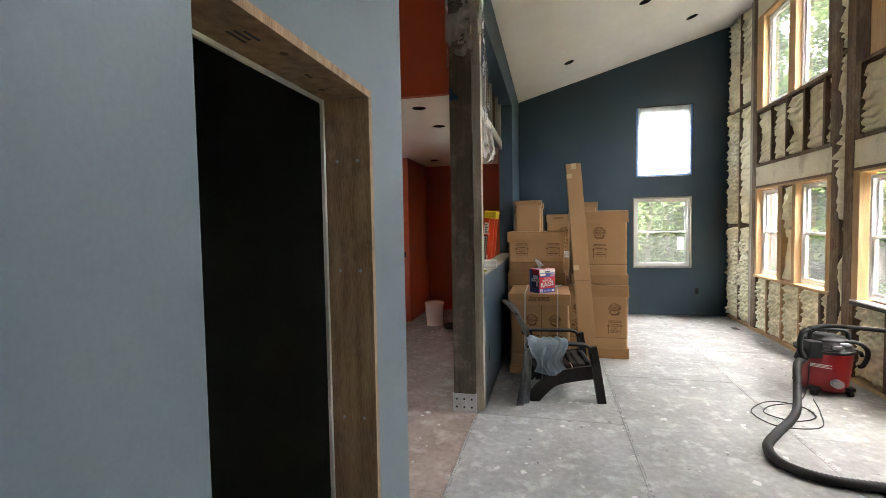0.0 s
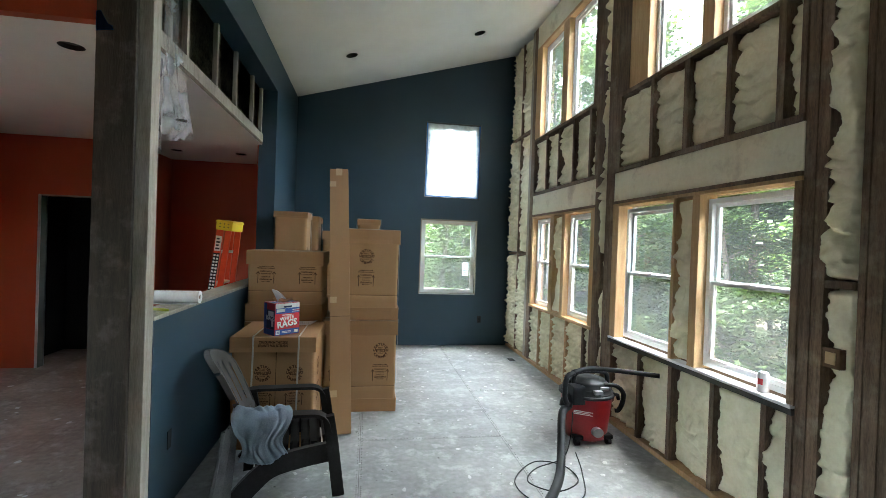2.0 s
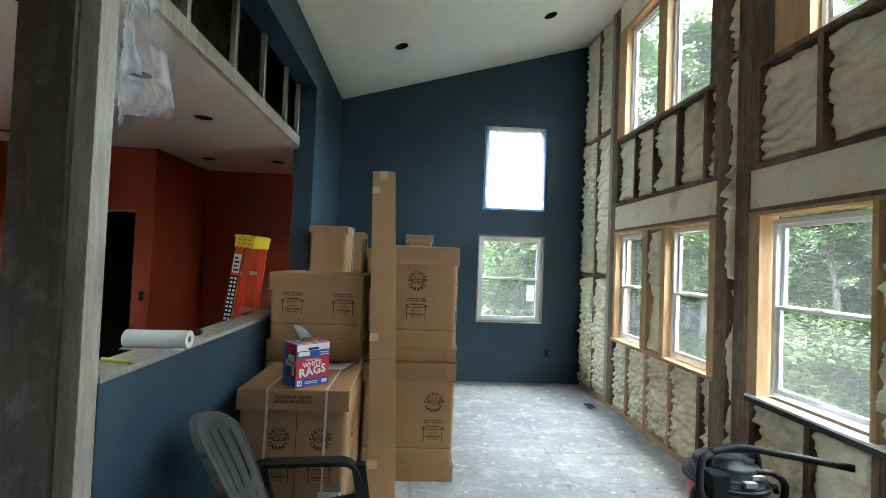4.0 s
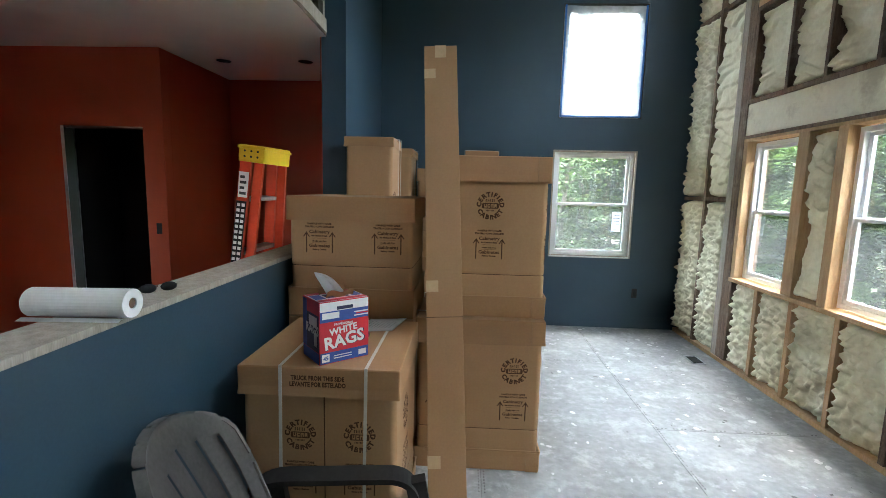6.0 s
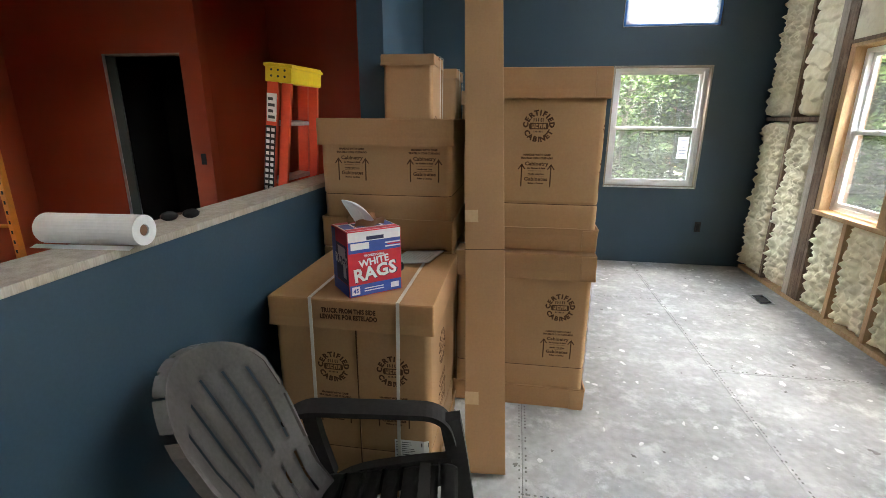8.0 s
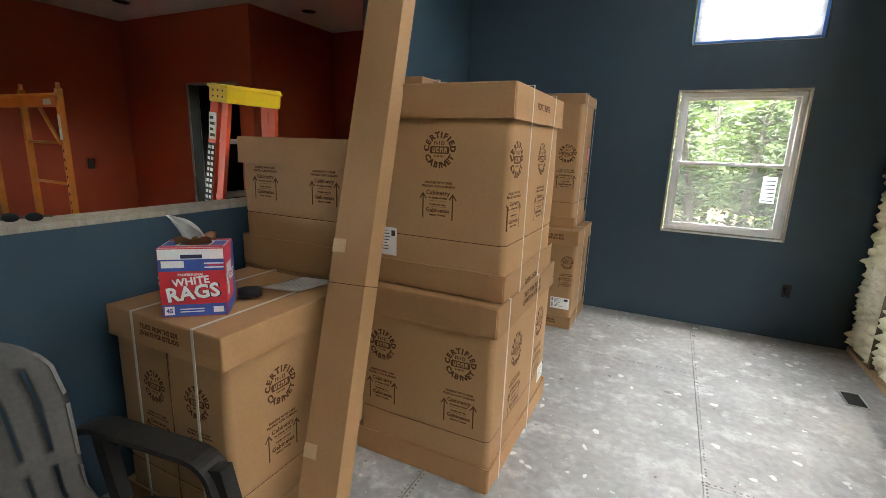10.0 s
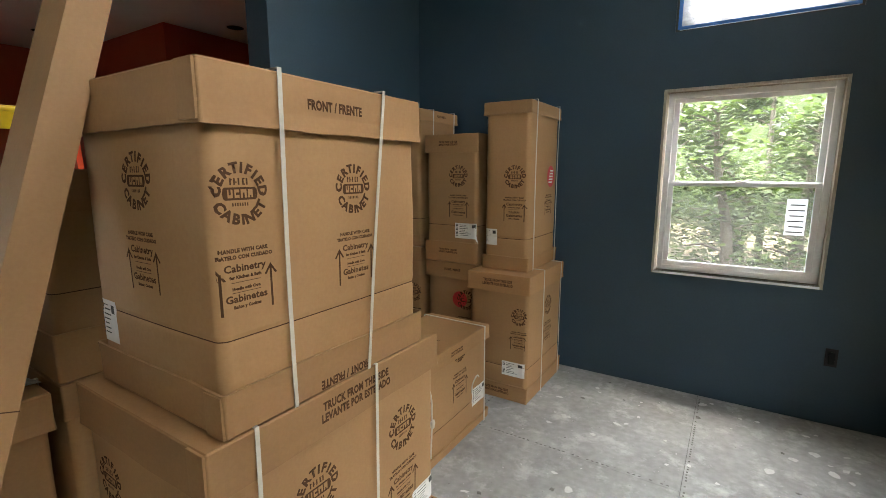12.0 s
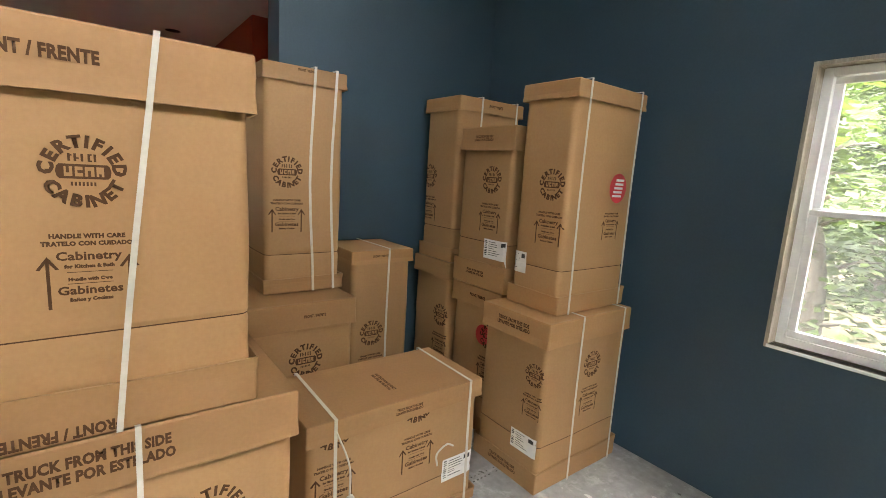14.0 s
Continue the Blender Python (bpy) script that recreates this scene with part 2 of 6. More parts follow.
STICKER = film_material("thin_sticker_paper", 0.05, (0.8, 0.82, 0.84))


# ---- mesh helpers ----
def box_into(bm, x0, x1, y0, y1, z0, z1, bevel=0.0):
    vs = [bm.verts.new((x, y, z)) for x in (x0, x1) for y in (y0, y1) for z in (z0, z1)]
    fs = [bm.faces.new([vs[i] for i in q]) for q in ((0, 1, 3, 2), (4, 6, 7, 5), (0, 4, 5, 1), (2, 3, 7, 6), (0, 2, 6, 4), (1, 5, 7, 3))]
    if bevel:
        es = list({e for f in fs for e in f.edges})
        bmesh.ops.bevel(bm, geom=es, offset=bevel, segments=2, affect="EDGES", profile=0.7)
    return vs


def part(name, bm, mat, parent=None, label="", smooth=False):
    me = bpy.data.meshes.new(name)
    bm.normal_update()
    bm.to_mesh(me)
    bm.free()
    me.materials.append(mat)
    if smooth:
        for p in me.polygons:
            p.use_smooth = True
    ob = new(name, me)
    ob.parent = parent
    if label:
        ob["label"] = label
    return ob


def block(name, mat, x0, x1, y0, y1, z0, z1, parent=None, label="", bevel=0.0):
    bm = bmesh.new()
    box_into(bm, x0, x1, y0, y1, z0, z1, bevel)
    return part(name, bm, mat, parent, label)


def thing(name, label, category, at=(0, 0, 0), group=""):
    ob = new(name)
    ob.empty_display_size = 0.1
    ob.location = at
    return tagged(ob, label, category, group)


def structure(ob, label, category):
    return tagged(ob, label, category, kind="structure")


def tube(bm, pts, radius, seg=10, close=True):
    """A round tube along points; radius may be a list."""
    pts = [Vector(p) for p in pts]
    rings = []
    side = None
    for i, p in enumerate(pts):
        d = (pts[min(i + 1, len(pts) - 1)] - pts[max(i - 1, 0)]).normalized()
        if side is None:
            side = d.orthogonal().normalized()
        side = (side - d * side.dot(d)).normalized()
        other = d.cross(side)
        r = radius[i] if isinstance(radius, (list, tuple)) else radius
        rings.append([bm.verts.new(p + r * (math.cos(a) * side + math.sin(a) * other)) for a in (2 * math.pi * k / seg for k in range(seg))])
    for a, b in zip(rings, rings[1:]):
        for k in range(seg):
            bm.faces.new((a[k], a[(k + 1) % seg], b[(k + 1) % seg], b[k]))
    if close:
        bm.faces.new(rings[0][::-1])
        bm.faces.new(rings[-1])


def curve_points(keys, n):
    """A smooth line (Catmull-Rom) through keys."""
    keys = [Vector(k) for k in keys]
    keys = [2 * keys[0] - keys[1]] + keys + [2 * keys[-1] - keys[-2]]
    out = []
    for i in range(1, len(keys) - 2):
        a, b, c, d = keys[i - 1:i + 3]
        for k in range(n):
            t = k / n
            out.append(0.5 * (2 * b + (c - a) * t + (2 * a - 5 * b + 4 * c - d) * t * t + (3 * b - a - 3 * c + d) * t ** 3))
    return out + [keys[-2]]


def lathe(bm, profile, centre, seg=32):
    """Turns (radius, z) pairs round an upright axis."""
    rings = [[bm.verts.new((centre[0] + r * math.cos(2 * math.pi * k / seg), centre[1] + r * math.sin(2 * math.pi * k / seg), centre[2] + z)) for k in range(seg)] for r, z in profile]
    for a, b in zip(rings, rings[1:]):
        for k in range(seg):
            bm.faces.new((a[k], a[(k + 1) % seg], b[(k + 1) % seg], b[k]))
    bm.faces.new(rings[0][::-1])
    bm.faces.new(rings[-1])


def wall_with_openings(name, mat, axis, c0, c1, u0, u1, z0, z1, holes, parent=None):
    """A wall slab from c0 to c1 across axis, u0 to u1 along, with holes (u0, u1, z0, z1) cut through."""
    bm = bmesh.new()
    us = sorted({u0, u1, *[h[0] for h in holes], *[h[1] for h in holes]})
    zs = sorted({z0, z1, *[h[2] for h in holes], *[h[3] for h in holes]})
    solid = {}
    for i in range(len(us) - 1):
        for j in range(len(zs) - 1):
            um, zm = (us[i] + us[i + 1]) / 2, (zs[j] + zs[j + 1]) / 2
            solid[i, j] = not any(h[0] < um < h[1] and h[2] < zm < h[3] for h in holes)
    def v(c, u, z):
        return bm.verts.new((c, u, z) if axis == "x" else (u, c, z))
    for (i, j), full in solid.items():
        if not full:
            continue
        a, b, p, q = us[i], us[i + 1], zs[j], zs[j + 1]
        bm.faces.new([v(c0, a, p), v(c0, b, p), v(c0, b, q), v(c0, a, q)])
        bm.faces.new([v(c1, a, q), v(c1, b, q), v(c1, b, p), v(c1, a, p)])
        for di, dj, edge in ((-1, 0, ((a, p), (a, q))), (1, 0, ((b, p), (b, q))), (0, -1, ((a, p), (b, p))), (0, 1, ((a, q), (b, q)))):
            if not solid.get((i + di, j + dj), False):
                (ua, za), (ub, zb) = edge
                bm.faces.new([v(c0, ua, za), v(c1, ua, za), v(c1, ub, zb), v(c0, ub, zb)])
    bmesh.ops.remove_doubles(bm, verts=bm.verts, dist=1e-5)
    bmesh.ops.recalc_face_normals(bm, faces=bm.faces)
    return part(name, bm, mat, parent)


def slab_with_cans(name, mat, x0, x1, y0, y1, height, cans, thick=0.2, r=0.075):
    """A ceiling whose underside is height(x), with round recesses cut into it."""
    bm = bmesh.new()
    d = r + 0.03
    ys = sorted({y0, y1, *[c[1] - d for c in cans], *[c[1] + d for c in cans]})
    def v(x, y, up=0.0):
        return bm.verts.new((x, y, height(x) + up))
    for p, q in zip(ys, ys[1:]):
        row = [c[0] for c in cans if p < c[1] < q]
        xs = sorted({x0, x1, *[c - d for c in row], *[c + d for c in row]})
        for a, b in zip(xs, xs[1:]):
            can = [c for c in cans if a < c[0] < b and p < c[1] < q]
            if not can:
                bm.faces.new([v(a, p), v(a, q), v(b, q), v(b, p)])
                continue
            cx, cy = can[0]
            n = 24
            outer, inner, top = [], [], []
            for k in range(n):
                t = 2 * math.pi * k / n
                s = d / max(abs(math.cos(t)), abs(math.sin(t)))
                outer.append(v(cx + s * math.cos(t), cy + s * math.sin(t)))
                inner.append(v(cx + r * math.cos(t), cy + r * math.sin(t)))
                top.append(v(cx + r * math.cos(t), cy + r * math.sin(t), 0.15))
            for k in range(n):
                m = (k + 1) % n
                bm.faces.new((outer[m], outer[k], inner[k], inner[m]))
                # black sides and cap paint the shade inside each cutout
                f = bm.faces.new((inner[m], inner[k], top[k], top[m]))
                f.material_index = 1
            f = bm.faces.new(top)
            f.material_index = 1
    t = [v(x, y, thick) for x, y in ((x0, y0), (x1, y0), (x1, y1), (x0, y1))]
    # a thin slab's top is black so its cutouts look deep
    bm.faces.new(t).material_index = 1 if thick < 0.1 else 0
    u = [v(x, y) for x, y in ((x0, y0), (x1, y0), (x1, y1), (x0, y1))]
    for k in range(4):
        bm.faces.new((u[k], u[(k + 1) % 4], t[(k + 1) % 4], t[k]))
    ob = part(name, bm, mat)
    ob.data.materials.append(BLACK)
    return ob


# ---- floor ----
WEST, EAST, NORTH, SOUTH = -3.8, 3.47, 8.98, -1.6
floor = structure(block("floor", SEAM, WEST - 0.15, 3.64, SOUTH - 0.15, NORTH + 0.15, -0.25, -0.021), "dusty grey-white subfloor sheets with dirty seams", "floor")

# ---- ceilings ----
def roof_height(x):
    return 3.855 + 0.2795 * x
structure(slab_with_cans("ceiling", WHITE, -0.2, 3.64, SOUTH - 0.15, NORTH + 0.15, roof_height, [(0.852, 7.78), (2.568, 7.78), (1.72, 6.56)]), "white sloped drywall ceiling with round empty light cutouts", "ceiling")
structure(slab_with_cans("kitchen_ceiling", WHITE, WEST, -0.16, 4.30, NORTH, lambda x: 2.77, [(-0.686, 4.73), (-0.686, 5.57), (-0.69, 6.465), (-1.405, 8.18), (-0.594, 8.18), (-2.96, 7.30)], 0.03, 0.07), "low white kitchen ceiling with round light cutouts", "ceiling")
structure(block("foyer_ceiling", WHITE, WEST - 0.15, -0.2, SOUTH - 0.15, NORTH + 0.15, 4.45, 4.6), "white ceiling above the tall entry", "ceiling")

# ---- painted walls ----
LOWER_NORTH, UPPER_NORTH = (1.975, 2.915, 0.83, 2.055), (2.01, 2.93, 2.405, 3.63)
structure(wall_with_openings("wall_north", BLUE, "y", NORTH, NORTH + 0.15, -0.2, 3.64, 0, 5.1, [LOWER_NORTH, UPPER_NORTH]), "dark teal-blue painted end wall with two windows", "wall")
structure(wall_with_openings("wall_stub", BLUE, "x", -0.2, 0.0, 7.43, NORTH, 0, 3.85, []), "teal-blue full-height wall end", "wall")
structure(wall_with_openings("wall_header", BLUE, "x", -0.2, 0.0, 4.37, 7.43, 3.435, 3.853, []), "teal-blue header above the framed opening", "wall")
half_wall = structure(wall_with_openings("half_wall", BLUE, "x", -0.17, 0.0, 4.302, 7.43, 0, 1.165, []), "teal-blue half wall with a raw board cap", "half wall")
block("cap_board", GREYWOOD, -0.175, 0.004, 4.302, 7.428, 1.166, 1.19, half_wall, "grey unpainted cap", 0.003)
structure(wall_with_openings("wall_kitchen_north", RED, "y", 7.755, 7.87, WEST, -1.77, 0, 2.77, [(-2.735, -1.963, 0, 2.077)]), "rust-red painted wall with an open doorway", "wall")
structure(block("wall_alcove_side", RED, -1.89, -1.77, 7.871, NORTH, 0, 2.77), "rust-red alcove side wall", "wall")
structure(block("wall_alcove_north", RED, -1.77, -0.2, NORTH, NORTH + 0.15, 0, 2.77), "rust-red alcove wall", "wall")
structure(block("wall_stub_back", RED, -0.215, -0.201, 7.44, NORTH, 0, 2.77), "rust-red back of the wall end", "wall")
# the opening is unseen, added to let more daylight into the kitchen
structure(wall_with_openings("wall_west", RED, "x", WEST - 0.15, WEST, SOUTH, NORTH, 0, 4.45, [(2.85, 3.85, 1.05, 2.05)]), "rust-red painted wall", "wall")
structure(block("wall_fascia", RED, WEST, -0.27, 4.294, 4.36, 2.765, 4.449), "rust-red upper wall above the low ceiling", "wall")
structure(wall_with_openings("wall_south", GREYBLUE, "y", SOUTH - 0.15, SOUTH, WEST, 3.64, 0, 4.9, []), "grey-blue wall behind the entry", "wall")
structure(wall_with_openings("wall_entry", GREYBLUE, "x", -0.232, -0.066, SOUTH, 2.285, 0, 4.2, [(1.072, 1.931, 0, 2.102)]), "grey-blue painted wall with a rough doorway", "wall")
# closet box whose dark colour stands in for the shade inside
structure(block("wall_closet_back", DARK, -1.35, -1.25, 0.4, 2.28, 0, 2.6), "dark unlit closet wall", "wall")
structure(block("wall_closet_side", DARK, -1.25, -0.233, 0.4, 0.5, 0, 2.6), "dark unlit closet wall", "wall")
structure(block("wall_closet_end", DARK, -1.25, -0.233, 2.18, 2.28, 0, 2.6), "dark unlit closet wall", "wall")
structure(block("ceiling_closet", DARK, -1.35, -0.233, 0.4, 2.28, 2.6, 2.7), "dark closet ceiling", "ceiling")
# near-black walls and ceiling put the room's lack of light into their colour
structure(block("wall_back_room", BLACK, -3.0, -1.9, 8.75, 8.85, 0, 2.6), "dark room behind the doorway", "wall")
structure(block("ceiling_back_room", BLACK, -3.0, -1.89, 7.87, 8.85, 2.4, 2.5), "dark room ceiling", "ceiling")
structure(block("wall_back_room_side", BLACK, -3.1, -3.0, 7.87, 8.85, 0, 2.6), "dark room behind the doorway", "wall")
door_k = structure(block("door_1", DARK, -2.735, -2.718, 7.757, 7.868, 0, 2.077), "unfinished doorway edge with bare metal beads", "doorway")
for y0, y1 in ((7.750, 7.7565), (7.8685, 7.875)):
    block("corner_bead", GALV, -2.742, -2.714, y0, y1, 0, 2.077, door_k, "bare metal corner bead")
block("head_bead", GREYWOOD, -2.714, -1.963, 7.752, 7.873, 2.062, 2.077, door_k)
door_e = structure(block("door_2", JAMBWOOD, -0.235, -0.062, 1.901, 1.928, 0, 2.072), "rough framing lumber around an open doorway", "doorway")
block("head_board", JAMBWOOD, -0.235, -0.062, 1.075, 1.928, 2.074, 2.099, door_e)
block("far_jamb", JAMBWOOD, -0.235, -0.10, 1.075, 1.10, 0, 2.072, door_e)
for z in (0.55, 0.9, 1.45, 1.85):
    for x in (-0.19, -0.11):
        bm = bmesh.new()
        tube(bm, [(x, 1.9015, z), (x, 1.8995, z)], 0.006, 8)
        part("nail", bm, GALV, door_e)

for x, y0, y1 in ((-0.17, 1.30, 1.37), (-0.15, 1.30, 1.36), (-0.13, 1.31, 1.37), (-0.15, 1.62, 1.66)):
    block("stamp_bar", SHADOWWOOD, x - 0.005, x + 0.005, y0, y1, 2.0733, 2.0738, door_e, "dark stamped mark")
for x, y in ((-0.12, 1.46), (-0.18, 1.78)):
    bm = bmesh.new()
    tube(bm, [(x, y, 2.0738), (x, y, 2.0730)], 0.012, 12)
    part("wood_knot", bm, SHEATH, door_e, "dark knot")
block("drywall_edge", WHITE, -0.248, -0.236, 1.889, 1.93, 0, 2.09, door_e, "raw white drywall edge")
block("drywall_edge", WHITE, -0.248, -0.236, 1.072, 1.888, 2.062, 2.10, door_e, "raw white drywall edge")
# panels added to block sky light leaking into the loft and foyer
structure(block("wall_loft_end", SHEATH, WEST, -0.2, NORTH, NORTH + 0.1, 2.77, 4.449), "added dark panel that closes the loft end", "wall")
structure(block("wall_roof_step", WHITE, -0.199, -0.10, SOUTH - 0.14, NORTH + 0.14, 3.99, 4.599), "added white panel that closes the gap between the ceilings", "wall")

# knee wall framing above the kitchen ceiling
knee = structure(block("knee_wall", OLDWOOD, -0.2, -0.158, 4.37, 7.428, 2.772, 2.80), "exposed stud framing of the loft knee wall", "framed wall")
block("bottom_plate", GREYWOOD, -0.199, -0.155, 4.37, 7.428, 2.802, 2.90, knee)
for y in (4.50, 4.82, 5.10, 5.74, 6.32, 6.96, 7.38):
    block("stud", GREYWOOD if y > 4.6 else OLDWOOD, -0.199, -0.162, y - 0.02, y + 0.02, 2.902, 3.9, knee)
bm = bmesh.new()
grid = [[bm.verts.new((-0.62 + 0.07 * noise.noise((y * 3, z * 3, 0)), y, z)) for z in np.linspace(2.81, 4.4, 24)] for y in np.linspace(4.37, 8.9, 60)]
for a, b in zip(grid, grid[1:]):
    for k in range(23):
        bm.faces.new((a[k], b[k], b[k + 1], a[k + 1]))
bmesh.ops.solidify(bm, geom=bm.faces[:], thickness=0.06)
part("insulation_batt", bm, INSUL, knee, "brown fibrous insulation", True)

# ---- framed east wall ----
XW = 3.61
UP = (3.20, 4.46)
LOW_A, LOW_B = (6.07, 7.88, 0.835, 2.06), (3.74, 5.70, 0.82, 2.06)
# unseen holes added to bring daylight onto the entry wall
ENTRY_LIGHT_HOLES = [(0.35, 0.85, 1.4, 2.06), (0.3, 0.9, 3.4, 4.2)]
UP_A, UP_B = (6.10, 7.92, *UP), (3.74, 5.50, 3.14, 4.46)
east = structure(wall_with_openings("wall_east", SHEATH, "x", XW, XW + 0.05, SOUTH, NORTH + 0.15, 0, 4.9, [LOW_A, LOW_B, UP_A, UP_B, *ENTRY_LIGHT_HOLES]), "open stud wall filled with cream spray foam", "framed wall")
SLOPE_TOP = roof_height(EAST) - 0.005


def stud(y0, y1, z0, z1, mat=OLDWOOD, x0=None, name="stud"):
    return block(name, mat, EAST if x0 is None else x0, XW, y0, y1, z0, z1, east)


def foam(y0, y1, z0, z1, kind="lump", depth=0.02, seed=0):
    """A bay of sprayed foam: bulging, uneven, ragged towards the studs."""
    step = 0.015 if kind == "lump" else 0.011
    ny, nz = max(4, int((y1 - y0) / step)), max(4, int((z1 - z0) / step))
    bm = bmesh.new()
    rows = []
    for i in range(ny + 1):
        u = i / ny
        row = []
        for j in range(nz + 1):
            w = j / nz
            y, z = y0 + u * (y1 - y0), z0 + w * (z1 - z0)
            s = Vector((y * 1.0 + seed * 3.1, z, seed * 1.7))
            rag = 0.55 * noise.noise(s * 4.3) + 0.5 * noise.noise(s * 15) + 0.25 * noise.noise(s * 37)
            edge = min(u, 1 - u) * (y1 - y0)
            end = min(w, 1 - w) * (z1 - z0)
            if kind == "lump":
                c = noise.voronoi(s * 19)[0][0]
                h = 0.055 * max(0.0, 1 - c * 1.8) ** 0.8 + 0.02 * noise.noise(s * 30) + 0.02 * noise.noise(s * 6) - 0.015
            elif kind == "wave":
                # passes of the spray gun: each lap droops over the one below
                lap = (z * 8.5 + 1.3 * noise.noise(s * 2.6) + 0.5 * noise.noise(s * 8)) % 1.0
                droop = (1 - lap) ** 0.5 * min(1.0, lap / 0.10)
                h = 0.050 * droop * (0.6 + 0.8 * noise.noise(s * 3.3 + Vector((9, 0, 0)))) + 0.03 * noise.noise(s * 3.5) + 0.010 * noise.noise(s * 18) - 0.034
            else:
                lap = (z * 5.5 + 2.2 * noise.noise(s * 2.2) + 0.6 * noise.noise(s * 9)) % 1.0
                droop = (1 - lap) ** 0.6 * min(1.0, lap / 0.12)
                rough = max(0.0, noise.noise(s * 2.4 + Vector((4, 2, 0))) + 0.28)
                h = 0.045 * noise.noise(s * 3.2) + 0.11 * droop * rough + 0.03 * rough * noise.noise(s * 22) + 0.007 * noise.noise(s * 16) - 0.012
            fall = max(0.0, 1 - edge / max(0.006, 0.018 + 0.05 * rag)) if edge < 0.08 else 0.0
            fall = max(fall, max(0.0, 1 - end / (0.02 + 0.02 * rag)) if end < 0.04 else 0.0)
            x = EAST + depth - h + 0.10 * min(1, fall)
            row.append(bm.verts.new((min(x, XW - 0.002), y, z)))
        rows.append(row)
    for a, b in zip(rows, rows[1:]):
        for k in range(nz):
            bm.faces.new((a[k], a[k + 1], b[k + 1], b[k]))
    rim = [r[0] for r in rows] + rows[-1][1:] + [r[-1] for r in rows[-2::-1]] + rows[0][-2:0:-1]
    back = [bm.verts.new((XW - 0.001, v.co.y, v.co.z)) for v in rim]
    for k in range(len(rim)):
        m = (k + 1) % len(rim)
        bm.faces.new((rim[k], rim[m], back[m], back[k]))
    bmesh.ops.recalc_face_normals(bm, faces=bm.faces)
    return part("foam_bay", bm, FOAM, east, smooth=True)


# end bay beside the blue wall
foam(8.56, 8.965, 0.05, 1.52, "lump", -0.02, 1)
foam(8.56, 8.965, 1.57, 3.36, "lump", -0.02, 2)
foam(8.56, 8.965, 3.40, SLOPE_TOP, "lump", -0.01, 3)
for z0, z1 in ((0.05, 1.52), (1.57, 3.36), (3.40, SLOPE_TOP)):
    foam(8.14, 8.50, z0, z1, "wave" if z0 > 1 else "lump", 0.0, 4 + z0)
stud(8.51, 8.55, 0.04, SLOPE_TOP)
stud(8.05, 8.13, 0.04, SLOPE_TOP, GREYWOOD)
stud(7.94, 8.045, 0.04, SLOPE_TOP, OLDWOOD)
for z in (1.525, 3.365):
    stud(8.135, 8.505, z, z + 0.038, OLDWOOD, name="blocking")
    stud(8.555, 8.97, z, z + 0.038, OLDWOOD, name="blocking")
stud(3.15, 8.97, 0.0, 0.038, NEWWOOD, EAST - 0.005, "sole_plate")
# under the far pair of windows
edges = [(7.90, 7.935), (7.52, 7.56), (7.10, 7.14), (6.66, 6.70), (6.22, 6.26), (6.065, 6.10)]
for k, (a, b) in enumerate(edges):
    stud(a, b, 0.04, 0.80, NEWWOOD if k in (1, 2, 3) else OLDWOOD)
for k, ((a, _), (_, b)) in enumerate(zip(edges, edges[1:])):
    foam(b + 0.0, a - 0.0, 0.04, 0.80, "lump", 0.015, 10 + k)
stud(6.065, 7.935, 0.80, 0.833, NEWWOOD, EAST - 0.012, "rough_sill")
# column between the pairs of windows
for a, b in ((6.015, 6.062), (5.965, 6.012), (5.915, 5.962)):
    stud(a, b, 0.04, SLOPE_TOP)
for a, b in ((5.795, 5.842), (5.75, 5.792), (5.705, 5.747)):
    stud(a, b, 0.04, SLOPE_TOP)
for z0, z1 in ((0.05, 1.55), (1.6, 3.28), (3.33, SLOPE_TOP)):
    foam(5.838, 5.920, z0, z1, "smooth", 0.004, 20 + z0)
stud(5.845, 5.912, 3.285, 3.325, OLDWOOD, name="blocking")
# under the near pair
edges = [(5.66, 5.70), (5.17, 5.21), (4.76, 4.80), (4.32, 4.36), (3.91, 3.95), (3.745, 3.78)]
for k, (a, b) in enumerate(edges):
    stud(a, b, 0.04, 0.765)
for k, ((a, _), (_, b)) in enumerate(zip(edges, edges[1:])):
    foam(b, a, 0.04, 0.765, "lump" if k == 0 else "smooth", 0.03, 30 + k)
stud(3.745, 5.70, 0.766, 0.80, SHADOWWOOD, EAST - 0.01, "rough_sill")
block("stool_board", VINYL, EAST - 0.012, XW - 0.06, 3.75, 5.695, 0.801, 0.818, east, "white sill board")
# headers
for a, b in ((6.065, 7.935), (3.745, 5.70)):
    stud(a, b, 2.062, 2.085, NEWWOOD, name="head_plate")
    stud(a, b, 2.086, 2.112, OLDWOOD, EAST - 0.006, "plate")
    block("header_band", HEADER, EAST + 0.006, XW, a, b, 2.113, 2.385, east, "smooth trimmed foam header")
    stud(a, b, 2.386, 2.425, OLDWOOD, EAST - 0.008, "plate")
# foam between the storeys
edges = [(7.90, 7.935), (7.45, 7.48), (7.05, 7.08), (6.63, 6.66), (6.21, 6.25), (6.065, 6.10)]
for a, b in edges:
    stud(a, b, 2.426, 3.16)
for k, ((a, _), (_, b)) in enumerate(zip(edges, edges[1:])):
    foam(b - 0.005, a + 0.005, 2.43, 3.15, "wave", 0.022, 40 + k)
edges = [(5.62, 5.70), (5.12, 5.16), (4.69, 4.74), (4.28, 4.32), (3.88, 3.93), (3.745, 3.78)]
for a, b in edges:
    stud(a, b, 2.426, 3.10)
for k, ((a, _), (_, b)) in enumerate(zip(edges, edges[1:])):
    foam(b - 0.004, a + 0.004, 2.43, 3.09, "wave", 0.018, 50 + k)
